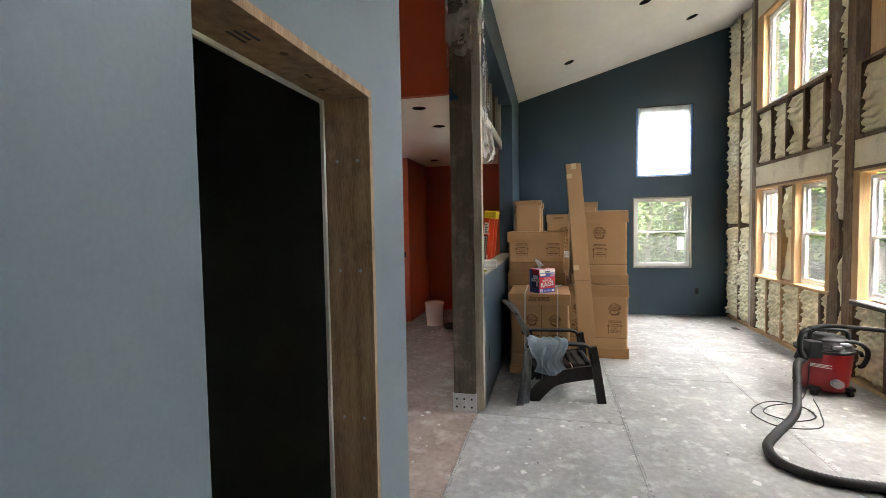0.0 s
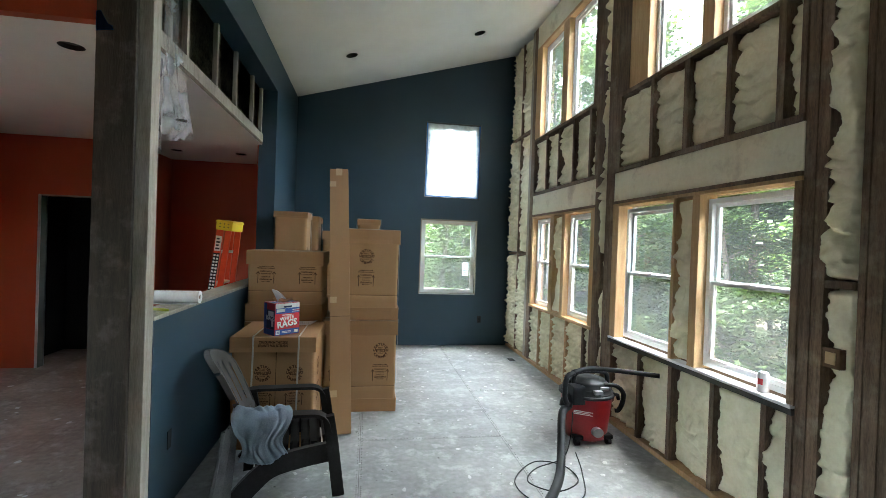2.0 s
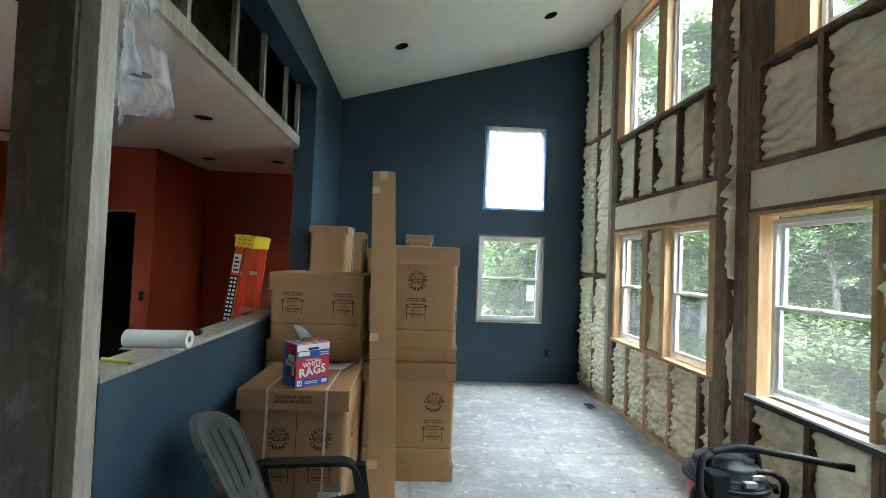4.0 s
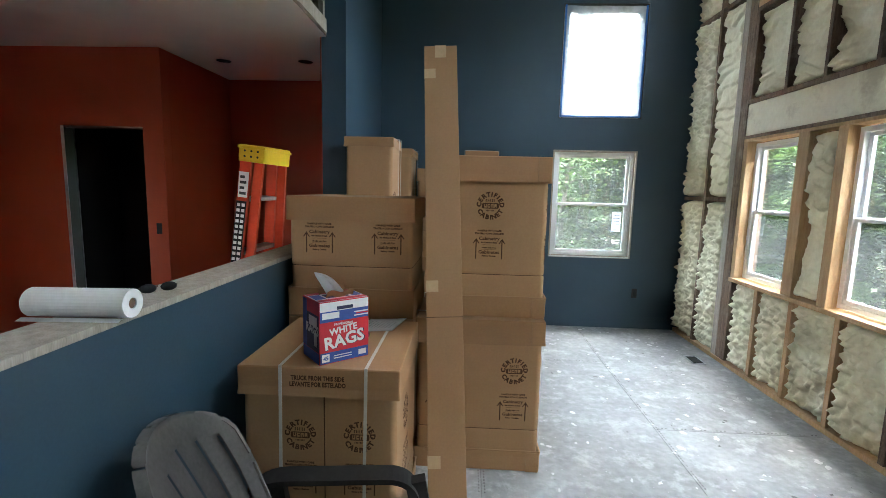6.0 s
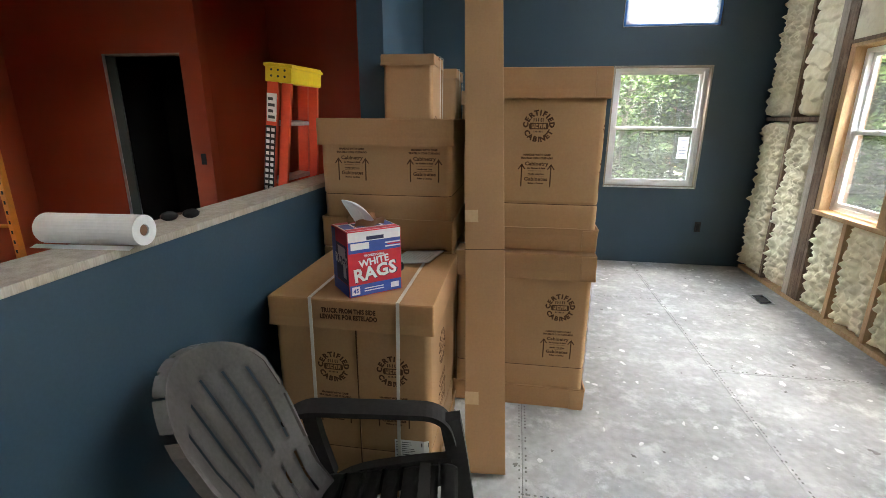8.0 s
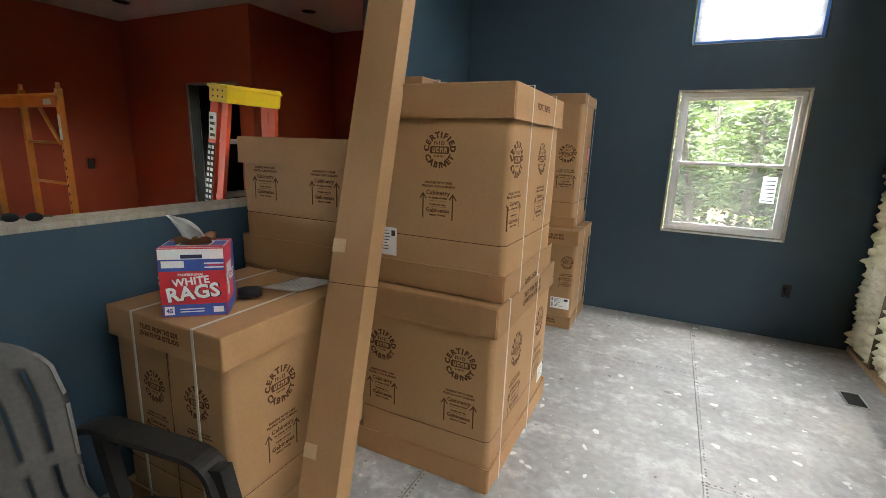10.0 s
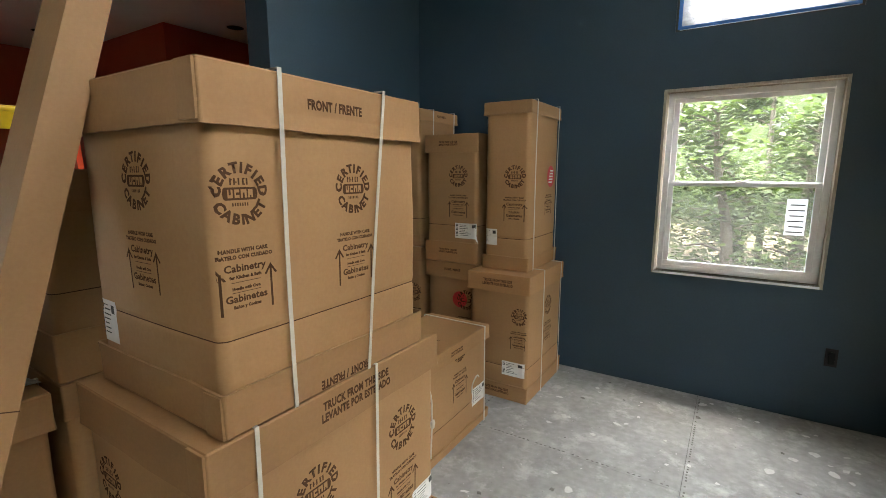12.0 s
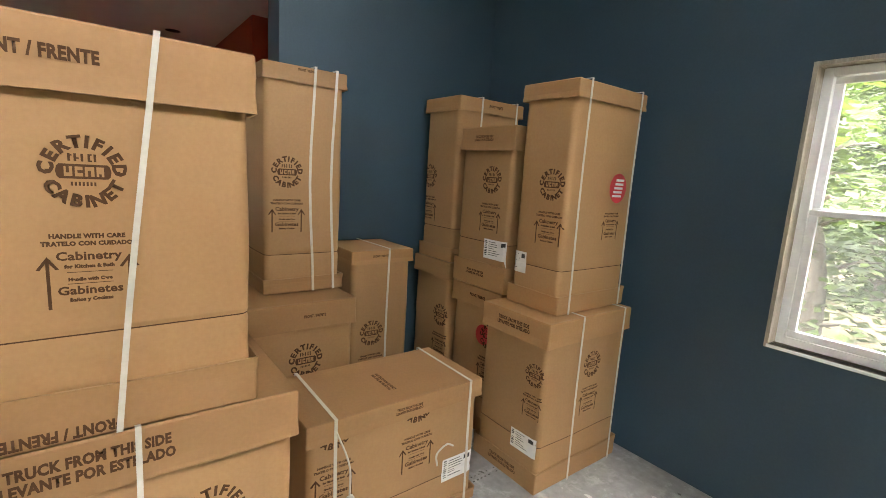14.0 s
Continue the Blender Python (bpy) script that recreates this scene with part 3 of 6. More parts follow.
stud(6.065, 7.935, 3.162, 3.198, OLDWOOD, name="rough_sill")
stud(3.745, 5.70, 3.102, 3.138, OLDWOOD, name="rough_sill")
# above the upper windows
for a, b in ((6.065, 7.935), (3.745, 5.70)):
    stud(a, b, 4.462, 4.50, NEWWOOD, name="head_plate")
    block("header_band", HEADER, EAST + 0.004, XW, a, b, 4.502, SLOPE_TOP, east, "smooth trimmed foam header")
# jack studs and mullions
def upright(y0, y1, z0, z1, mat=NEWWOOD):
    stud(y0, y1, z0, z1, mat, EAST + 0.002, "jack_stud")
upright(7.88, 7.935, 0.835, 2.06); upright(7.14, 7.25, 0.835, 2.06); upright(6.80, 6.88, 0.835, 2.06); upright(6.065, 6.15, 0.835, 2.06)
foam(6.885, 7.135, 0.84, 2.05, "smooth", 0.03, 60)
upright(5.60, 5.70, 0.82, 2.06); upright(4.78, 4.815, 0.82, 2.06); upright(4.525, 4.60, 0.82, 2.06); upright(3.745, 3.79, 0.82, 2.06, OLDWOOD)
foam(4.605, 4.775, 0.83, 2.05, "smooth", 0.015, 61)
upright(7.74, 7.935, *UP); upright(6.87, 7.03, *UP); upright(6.065, 6.18, *UP, OLDWOOD)
upright(5.22, 5.50, 3.14, 4.46); upright(4.455, 4.575, 3.14, 4.46); upright(3.745, 3.79, 3.14, 4.46)
stud(5.505, 5.70, 3.14, 4.46)
# stacked studs and foam towards the entry
for k in range(4):
    stud(3.60 + 0.035 * k, 3.632 + 0.035 * k, 0.04, SLOPE_TOP, x0=EAST + 0.004 * (k % 2))
foam(3.44, 3.595, 0.05, 1.48, "smooth", 0.01, 70)
foam(3.44, 3.595, 1.53, SLOPE_TOP, "smooth", 0.0, 71)
stud(3.44, 3.595, 1.485, 1.525, OLDWOOD, name="blocking")
for k in range(5):
    stud(3.25 + 0.037 * k, 3.284 + 0.037 * k, 0.04, SLOPE_TOP, x0=EAST + 0.004 * (k % 2))
wall_with_openings("plain_infill", HEADER, "x", EAST, XW, SOUTH, 3.249, 0, SLOPE_TOP, ENTRY_LIGHT_HOLES, east)
outlet_box = thing("outlet_box", "open electrical box on a bare stud", "outlet")
block("box_shell", SHEATH, 3.43, 3.469, 3.47, 3.56, 1.09, 1.19, outlet_box, "brown plastic box", 0.006)
block("wire_bundle", TAPE, 3.424, 3.431, 3.49, 3.54, 1.11, 1.17, outlet_box, "coiled yellow wire", 0.003)


# ---- windows ----
def window(name, label, axis, plane, u0, u1, z0, z1, double=True, depth=0.06, group=""):
    """Vinyl window: outer frame, two sashes with a meeting rail, panes. plane: the room-side face."""
    win = thing(name, label, "window", group=group)
    win["kind"] = "structure"
    def bar(nm, a0, a1, b0, b1, c0, c1, par, mat=VINYL, bevel=0.004):
        p0, p1 = plane + c0, plane + c1
        return block(nm, mat, *((p0, p1, a0, a1) if axis == "x" else (a0, a1, p0, p1)), b0, b1, par, bevel=bevel)
    f = 0.035
    for nm, q in (("frame_side", (u0, u0 + f, z0, z1)), ("frame_side", (u1 - f, u1, z0, z1)), ("frame_sill", (u0 + f, u1 - f, z0, z0 + f)), ("frame_head", (u0 + f, u1 - f, z1 - f, z1))):
        bar(nm, *q, 0, depth, win)
    zm = (z0 + z1) / 2
    sashes = ((z0 + f, zm + 0.012, 0.008), (zm - 0.012, z1 - f, 0.034)) if double else ((z0 + f, z1 - f, 0.015),)
    for s0, s1, c in sashes:
        s = 0.032
        sash = bar("sash_rail", u0 + f, u1 - f, s0, s0 + s, c, c + 0.024, win)
        bar("top_rail", u0 + f, u1 - f, s1 - s * 0.8, s1, c, c + 0.024, sash)
        bar("stile", u0 + f, u0 + f + s, s0 + s, s1 - s * 0.8, c, c + 0.024, sash)
        bar("stile", u1 - f - s, u1 - f, s0 + s, s1 - s * 0.8, c, c + 0.024, sash)
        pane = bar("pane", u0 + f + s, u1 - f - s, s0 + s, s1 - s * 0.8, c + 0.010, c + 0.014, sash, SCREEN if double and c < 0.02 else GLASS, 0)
        pane.visible_shadow = False
    if double:
        um = (u0 + u1) / 2
        bar("lock", um - 0.03, um + 0.03, zm + 0.012, zm + 0.024, -0.002, 0.03, win)
    return win


XF = EAST + 0.07
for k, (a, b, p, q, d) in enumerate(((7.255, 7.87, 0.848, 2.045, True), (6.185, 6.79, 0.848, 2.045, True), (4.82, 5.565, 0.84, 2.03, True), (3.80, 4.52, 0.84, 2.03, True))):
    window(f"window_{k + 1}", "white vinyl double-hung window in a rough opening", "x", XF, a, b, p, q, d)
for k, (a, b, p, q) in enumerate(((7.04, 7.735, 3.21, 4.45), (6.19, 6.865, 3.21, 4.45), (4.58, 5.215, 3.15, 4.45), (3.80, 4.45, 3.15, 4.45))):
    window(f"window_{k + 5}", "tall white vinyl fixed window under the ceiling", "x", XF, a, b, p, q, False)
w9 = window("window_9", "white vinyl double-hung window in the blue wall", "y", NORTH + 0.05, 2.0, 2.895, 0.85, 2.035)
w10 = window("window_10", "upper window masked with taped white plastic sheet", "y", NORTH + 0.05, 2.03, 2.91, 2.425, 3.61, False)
def trim(win, u0, u1, z0, z1, y, mat, w=0.016, nm="liner"):
    for q in ((u0, u0 + w, z0, z1), (u1 - w, u1, z0, z1), (u0 + w, u1 - w, z0, z0 + w), (u0 + w, u1 - w, z1 - w, z1)):
        block(nm, mat, q[0], q[1], y, NORTH + 0.148, q[2], q[3], win)
trim(w9, *LOWER_NORTH, NORTH - 0.004, GREYWOOD)
trim(w10, *UPPER_NORTH, NORTH + 0.02, SHADOWWOOD, 0.012)
block("sill_edge", VINYL, 1.985, 2.90, NORTH - 0.006, NORTH + 0.05, 0.832, 0.846, w9)
label = block("pane_sticker", STICKER, 2.70, 2.80, NORTH + 0.052, NORTH + 0.054, 1.14, 1.36, w9, "white manufacturer sticker with dark print")
for k in range(6):
    block("print_bar", PRINT, 2.708 + 0.01 * (k % 2), 2.79, NORTH + 0.0505, NORTH + 0.0515, 1.155 + 0.033 * k, 1.163 + 0.033 * k, label)
# plastic over the upper window, held by blue tape
bm = bmesh.new()
n = 40
rows = [[bm.verts.new((2.03 + 0.88 * i / n, NORTH + 0.028 + 0.012 * noise.noise((i * 0.17, j * 0.33, 3)) + 0.006 * noise.noise((i * 0.5, j * 0.9, 7)), 2.425 + 1.185 * j / n)) for j in range(n + 1)] for i in range(n + 1)]
for a, b in zip(rows, rows[1:]):
    for k in range(n):
        bm.faces.new((a[k], b[k], b[k + 1], a[k + 1]))
part("masking_sheet", bm, SHEET, w10, "wrinkled milky plastic sheet", True)
for q in ((2.024, 2.045, 2.42, 3.615), (2.895, 2.916, 2.42, 3.615), (2.045, 2.895, 2.42, 2.438)):
    block("tape_strip", BLUETAPE, q[0], q[1], NORTH + 0.012, NORTH + 0.016, q[2], q[3], w10, "blue masking tape")

# ---- outlets, vent ----
for x, y0, z in ((2.998, NORTH, 0.425),):
    o = thing("wall_outlet", "uncovered dark electrical box in the blue wall", "outlet")
    block("box_rim", BLACK, x - 0.03, x + 0.03, y0 - 0.004, y0 - 0.001, z - 0.055, z + 0.055, o)
    block("receptacle", VACBLACK, x - 0.016, x + 0.016, y0 - 0.012, y0 - 0.005, z - 0.04, z + 0.035, o, bevel=0.003)
o = thing("wall_outlet", "uncovered dark electrical box in the half wall", "outlet")
block("box_rim", BLACK, 0.001, 0.004, 4.52, 4.575, 0.36, 0.47, o)
o = thing("wall_outlet", "dark electrical box in the red wall", "outlet")
block("box_rim", BLACK, WEST + 0.001, WEST + 0.004, 7.25, 7.31, 1.14, 1.25, o)
o = thing("wall_outlet", "dark electrical box in the red wall", "outlet")
block("box_rim", BLACK, -1.88, -1.83, 7.75, 7.754, 1.10, 1.20, o)
vent = thing("floor_vent", "open rectangular floor duct cutout", "floor vent")
for q in ((3.19, 3.20, 7.88, 8.09), (3.30, 3.31, 7.88, 8.09), (3.20, 3.30, 7.88, 7.89), (3.20, 3.30, 8.08, 8.09)):
    block("duct_rim", GALV, *q, 0.0005, 0.007, vent)
# flat black plate paints the shade inside the open duct
block("duct_floor", BLACK, 3.20, 3.30, 7.89, 8.08, 0.0005, 0.003, vent)


# ---- cartons ----
def letters(text, size, bold=0.0):
    """Flat mesh of a line of text in the built-in font, centred on its width."""
    cu = bpy.data.curves.new("lettering", "FONT")
    cu.body, cu.size, cu.align_x, cu.offset, cu.resolution_u, cu.space_character = text, size, "CENTER", bold, 2, 1.0 + bold / size
    ob = bpy.data.objects.new("lettering", cu)
    scene.collection.objects.link(ob)
    me = bpy.data.meshes.new_from_object(ob.evaluated_get(bpy.context.evaluated_depsgraph_get()))
    bpy.data.objects.remove(ob)
    bpy.data.curves.remove(cu)
    return me


def lines_into(bm, me, m):
    """Adds a mesh, moved by m, and throws it away."""
    start = len(bm.verts)
    bm.from_mesh(me)
    bm.verts.ensure_lookup_table()
    bmesh.ops.transform(bm, matrix=m, verts=bm.verts[start:])
    bpy.data.meshes.remove(me)


def bar_into(bm, x0, x1, y0, y1):
    bm.faces.new([bm.verts.new((x, y, 0)) for x, y in ((x0, y0), (x1, y0), (x1, y1), (x0, y1))])


def ring_into(bm, r0, r1, a0=0.0, a1=360.0, sx=1.0, sy=1.0, n=40, cy=0.0):
    prev = None
    for k in range(n + 1):
        t = radians(a0 + (a1 - a0) * k / n)
        cur = [bm.verts.new((r * sx * math.cos(t), cy + r * sy * math.sin(t), 0)) for r in (r0, r1)]
        if prev:
            bm.faces.new((prev[0], prev[1], cur[1], cur[0]))
        prev = cur


def seal_mesh():
    """Round certification seal, 0.2 m across: words on a ring, an oval and bars inside."""
    bm = bmesh.new()
    for word, mid, way in (("CERTIFIED", 90, -1), ("CABINET", 270, 1)):
        span = 196 if way < 0 else 142
        wide = [0.5 if ch == "I" else 0.88 if ch in "EFT" else 1.0 for ch in word]
        for k, ch in enumerate(word):
            a = mid + way * span * ((sum(wide[:k]) + wide[k] / 2) / sum(wide) - 0.5)
            turn = a - 90 if way < 0 else a + 90
            r = 0.070 if way < 0 else 0.102
            lines_into(bm, letters(ch, 0.047, 0.0024), Matrix.Translation((r * math.cos(radians(a)), r * math.sin(radians(a)), 0)) @ Matrix.Rotation(radians(turn), 4, "Z") @ Matrix.Diagonal((1.04, 1, 1, 1)))
    # dark lozenge with four pale blocks left open in it, and small bars above and below
    for y0, y1 in ((-0.021, -0.014), (0.014, 0.021)):
        bar_into(bm, -0.056, 0.056, y0, y1)
    for k, (x0, x1) in enumerate(((-0.056, -0.046), (-0.027, -0.021), (-0.003, 0.002), (0.024, 0.029), (0.047, 0.056))):
        bar_into(bm, x0, x1, -0.014, 0.014)
    for x0, x1, y0, y1 in ((-0.041, -0.034, -0.004, 0.014), (-0.015, -0.003, -0.004, 0.004), (0.009, 0.016, -0.014, 0.003), (0.035, 0.041, -0.014, -0.006)):
        bar_into(bm, x0, x1, y0, y1)
    for sx in (-1, 1):
        bm.faces.new([bm.verts.new((sx * x, y, 0)) for x, y in ((0.056, -0.021), (0.062, -0.015), (0.065, 0.0), (0.062, 0.015), (0.056, 0.021))])
    for x in (-0.036, -0.022, -0.006, 0.010, 0.024):
        bar_into(bm, x, x + 0.006, 0.029, 0.051)
    for x0, x1, y in ((-0.036, -0.026, 0.044), (-0.022, -0.010, 0.036), (0.010, 0.020, 0.029), (0.010, 0.020, 0.047)):
        bar_into(bm, x0, x1, y, y + 0.004)
    for k in range(7):
        bar_into(bm, -0.032 + 0.009 * k, -0.027 + 0.009 * k, -0.041, -0.030)
    for sx in (-1, 1):
        bar_into(bm, sx * 0.083 - 0.004, sx * 0.083 + 0.004, -0.004, 0.004)
    return part_mesh("printed_seal", bm, INK)


def part_mesh(name, bm, mat):
    me = bpy.data.meshes.new(name)
    bm.to_mesh(me)
    bm.free()
    me.materials.append(mat)
    return me


def arrow_into(bm, x, y0, y1):
    bar_into(bm, x - 0.0042, x + 0.0042, y0, y1 - 0.006)
    for s in (-1, 1):
        bm.faces.new([bm.verts.new(p) for p in ((x, y1 + 0.008, 0), (x + s * 0.026, y1 - 0.030, 0), (x + s * 0.018, y1 - 0.032, 0), (x, y1 - 0.006, 0))])


def handling_mesh():
    bm = bmesh.new()
    for text, size, y in (("HANDLE WITH CARE", 0.018, 0.116), ("TRATELO CON CUIDADO", 0.0175, 0.094), ("Cabinetry", 0.035, 0.051), ("for Kitchen & Bath", 0.0145, 0.027), ("Handle with Care", 0.0135, -0.012), ("Gabinetes", 0.035, -0.053), ("Baños y Cocinas", 0.0145, -0.075)):
        lines_into(bm, letters(text, size, 0.0011), Matrix.Translation((0, y, 0)) @ Matrix.Diagonal((1.0 if size < 0.03 else 1.08, 1, 1, 1)))
    for y in (0.013, -0.022):
        bar_into(bm, -0.055, 0.055, y, y + 0.002)
    arrow_into(bm, -0.098, -0.095, 0.055)
    arrow_into(bm, 0.098, -0.095, 0.055)
    return part_mesh("handling_mark", bm, INK)


def words_mesh(lines, size):
    bm = bmesh.new()
    for k, text in enumerate(lines):
        lines_into(bm, letters(text, size, 0.0017), Matrix.Translation((0, -size * 1.05 * k, 0)) @ Matrix.Diagonal((0.77, 1.04, 1, 1)))
    return part_mesh("printed_phrase", bm, INK)


SEAL, HANDLING = seal_mesh(), handling_mesh()
FRONT = words_mesh(["FRONT / FRENTE"], 0.036)
TRUCK = words_mesh(["TRUCK FROM THIS SIDE", "LEVANTE POR ESTELADO"], 0.034)

# the way a print lies: on the face towards -y, towards +x, or on top
FACES = {"s": Matrix(((1, 0, 0, 0), (0, 0, -1, 0), (0, 1, 0, 0), (0, 0, 0, 1))), "e": Matrix(((0, 0, 1, 0), (1, 0, 0, 0), (0, 1, 0, 0), (0, 0, 0, 1))), "t": Matrix(((0, -1, 0, 0), (1, 0, 0, 0), (0, 0, 1, 0), (0, 0, 0, 1)))}


SURFACES = {}   # what a carton's prints lie on


BRIMS = {}      # height of each lid's lower rim


def laid(me, name, m, parent, owner, out, gap):
    """A copy of a print, laid on the uneven surface of its carton."""
    me = me.copy()
    me.name = name
    for v in me.vertices:
        p = m @ v.co
        hit = SURFACES[owner].ray_cast(p + out * 0.06, -out, 0.085)[0]
        if hit:
            v.co = hit + out * gap
        else:   # past an edge: bent round it
            near, way = SURFACES[owner].find_nearest(p)[:2]
            v.co = near + way * gap
    ob = new(name, me)
    ob.parent = parent
    return ob


def stick(me, name, face, at, parent, size=1.0, turn=0.0, label="", gap=0.0022, owner=None):
    """A print or label that lies on a face of its carton."""
    m = Matrix.Translation(at) @ FACES[face] @ Matrix.Rotation(radians(turn), 4, "Z") @ Matrix.Diagonal((size, size, 1, 1))
    ob = laid(me, name, m, parent, owner or parent, (FACES[face].to_3x3() @ Vector((0, 0, 1))).normalized(), gap)
    if label:
        ob["label"] = label
    return ob


def shipping_label(face, at, parent, w=0.16, h=0.10, turn=0.0):
    bm = bmesh.new()
    rows = [[bm.verts.new((w * (i / 10 - 0.5), h * (j / 6 - 0.5), 0)) for j in range(7)] for i in range(11)]
    for a, b in zip(rows, rows[1:]):
        for k in range(6):
            bm.faces.new((a[k], b[k], b[k + 1], a[k + 1]))
    ob = stick(part_mesh("shipping_label", bm, PAPER), "shipping_label", face, at, parent, 1.0, turn, "white shipping label with black print", 0.0028)
    rnd = random.Random(int(at[0] * 1000 + at[1] * 77))
    lines, code, square = bmesh.new(), bmesh.new(), bmesh.new()
    for k in range(7):
        y = h * (0.36 - 0.11 * k)
        bar_into(lines, -w * 0.30, -w * 0.30 + w * rnd.uniform(0.2, 0.5), y, y + h * 0.03)
    for k in range(9):
        bar_into(code, -w * 0.46, -w * 0.36, h * (0.38 - 0.09 * k), h * (0.38 - 0.09 * k) + h * rnd.uniform(0.02, 0.06))
    bar_into(square, w * 0.22, w * 0.42, h * 0.20, h * 0.40)
    for nm, b in (("printed_lines", lines), ("barcode", code), ("printed_square", square)):
        stick(part_mesh(nm, b, PRINT), nm, face, at, ob, 1.0, turn, "", 0.0042, parent)
    return ob


def rim_ring(a, b, r, n=10):
    """Points round a rectangle with rounded corners, and which way is out at each."""
    out = []
    for k, (sx, sy) in enumerate(((1, -1), (1, 1), (-1, 1), (-1, -1))):
        cx, cy = sx * (a - r), sy * (b - r)
        for i in range(5):
            t = radians(-90 + 90 * k + 22.5 * i)
            out.append((cx + r * math.cos(t), cy + r * math.sin(t), math.cos(t), math.sin(t)))
        ex, ey = ((a, b - r), (-a + r, b), (-a, -b + r), (a - r, -b))[k]
        px, py = out[-1][:2]
        for i in range(1, n):
            out.append((px + (ex - px) * i / n, py + (ey - py) * i / n, math.cos(t), math.sin(t)))
    return out


def skin(bm, rings, cap=True):
    rows = [[bm.verts.new(p) for p in ring] for ring in rings]
    for a, b in zip(rows, rows[1:]):
        for k in range(len(a)):
            m = (k + 1) % len(a)
            bm.faces.new((a[k], a[m], b[m], b[k]))
    if cap:
        bm.faces.new(rows[-1])
    return rows


def carton_shell(hx, hy, depth, tone, drop):
    """A shallow card cap, open below: thin walls, a ragged lower rim that stands off the body, a slightly sagging top. Its top is at 0."""
    base = rim_ring(hx, hy, 0.007)
    def lump(x, y, z):
        return noise.noise((x * 6 + tone, y * 6, z * 5 + tone * 0.7))
    def at(z, grow, wave=0.0):
        ring = []
        for x, y, nx, ny in base:
            g = grow + 0.0025 * lump(x, y, z)
            zz = z + wave * (0.7 * noise.noise((x * 4 + tone, y * 4, 1)) + 0.5 * noise.noise((x * 17, y * 17 + tone, 5)))
            ring.append((x + g * nx, y + g * ny, zz))
        return ring
    rings = [at(-0.045, -0.010), at(-depth, -0.003, 0.006), at(-depth, 0.0035, 0.006), at(-depth + 0.012, 0.002, 0.003)]
    rings += [at(-depth * w, 0.0) for w in (0.7, 0.45, 0.2)]
    rings += [at(-0.006, -0.0005), at(-0.001, -0.004), [(x * 0.9, y * 0.9, -drop) for x, y, _ in at(0, 0)], [(x * 0.45, y * 0.45, -drop * 1.6) for x, y, _ in at(0, 0)]]
    bm = bmesh.new()
    skin(bm, rings)
    return bm


def carton(x0, x1, y0, y1, z0, z1, lid, tray, label, overlap=0.014, groove=True, tab=False):
    """A cabinet carton: a body with soft upright edges, a deep lid over it and a tray below. The place is that of the lid."""
    c = thing("cabinet_carton", label, "box", ((x0 + x1) / 2, (y0 + y1) / 2, z0), "stacked cabinet cartons")
    hx, hy, h = (x1 - x0) / 2, (y1 - y0) / 2, z1 - z0
    o, tone = overlap, x0 * 7.3 + y0 * 3.1 + z0 * 5.7
    base = rim_ring(hx - o, hy - o, 0.026, 12)
    crease = tray + 0.12
    def side(z, grow=0.0):
        w = z / h
        ring = []
        for x, y, nx, ny in base:
            flat = (1 - (x / hx) ** 2) if abs(ny) > 0.9 else (1 - (y / hy) ** 2) if abs(nx) > 0.9 else 0.0
            g = grow + 0.007 * flat * math.sin(math.pi * min(1, max(0, w))) + 0.0035 * noise.noise((x * 3.5 + tone, y * 3.5, z * 3.5)) + 0.0012 * noise.noise((x * 16, y * 16, z * 11 + tone))
            if groove:
                g -= 0.004 * max(0.0, 1 - abs(z - crease) / 0.012)
            ring.append((x + g * nx, y + g * ny, z))
        return ring
    levels = sorted({0.004, h - 0.012, *[0.004 + (h - 0.016) * k / 14 for k in range(15)], *([crease - 0.014, crease - 0.006, crease, crease + 0.006, crease + 0.014] if groove else [])})
    bm = bmesh.new()
    skin(bm, [side(z) for z in levels])
    trees = [bm.copy()]
    part("body", bm, CARD, c, smooth=True)
    if lid > 0.01:
        bm = carton_shell(hx, hy, lid, tone, 0.003)
        bmesh.ops.translate(bm, verts=bm.verts, vec=(0, 0, h))
        trees.append(bm.copy())
        part("lid", bm, CARDLID, c)
    if tray > 0.01:
        bm = carton_shell(hx, hy, tray, tone + 4, 0.0)
        for v in bm.verts:
            v.co.z = -v.co.z
        bmesh.ops.reverse_faces(bm, faces=bm.faces)
        trees.append(bm.copy())
        part("tray", bm, CARDLID, c)
        if tab:
            for a, b in ((0.002, tray - 0.008), (h - lid + 0.008, h - 0.004)):
                block("corner_tab", CARDLID, hx - 0.075, hx - 0.006, -hy - 0.0055, -hy + 0.002, a, b, c, "folded corner tab", 0.0015)
    if groove:
        # ink-dark line paints the shade of the cut edge along the crease
        bm = bmesh.new()
        skin(bm, [side(crease - 0.0016, 0.0012), side(crease + 0.0016, 0.0012)], False)
        part("fold_line", bm, INK, c)
    whole = bmesh.new()
    for t in trees:
        me = bpy.data.meshes.new("surface")
        t.to_mesh(me)
        t.free()
        whole.from_mesh(me)
        bpy.data.meshes.remove(me)
    SURFACES[c], BRIMS[c] = BVHTree.FromBMesh(whole), h - lid
    whole.free()
    return c, hx, hy, h


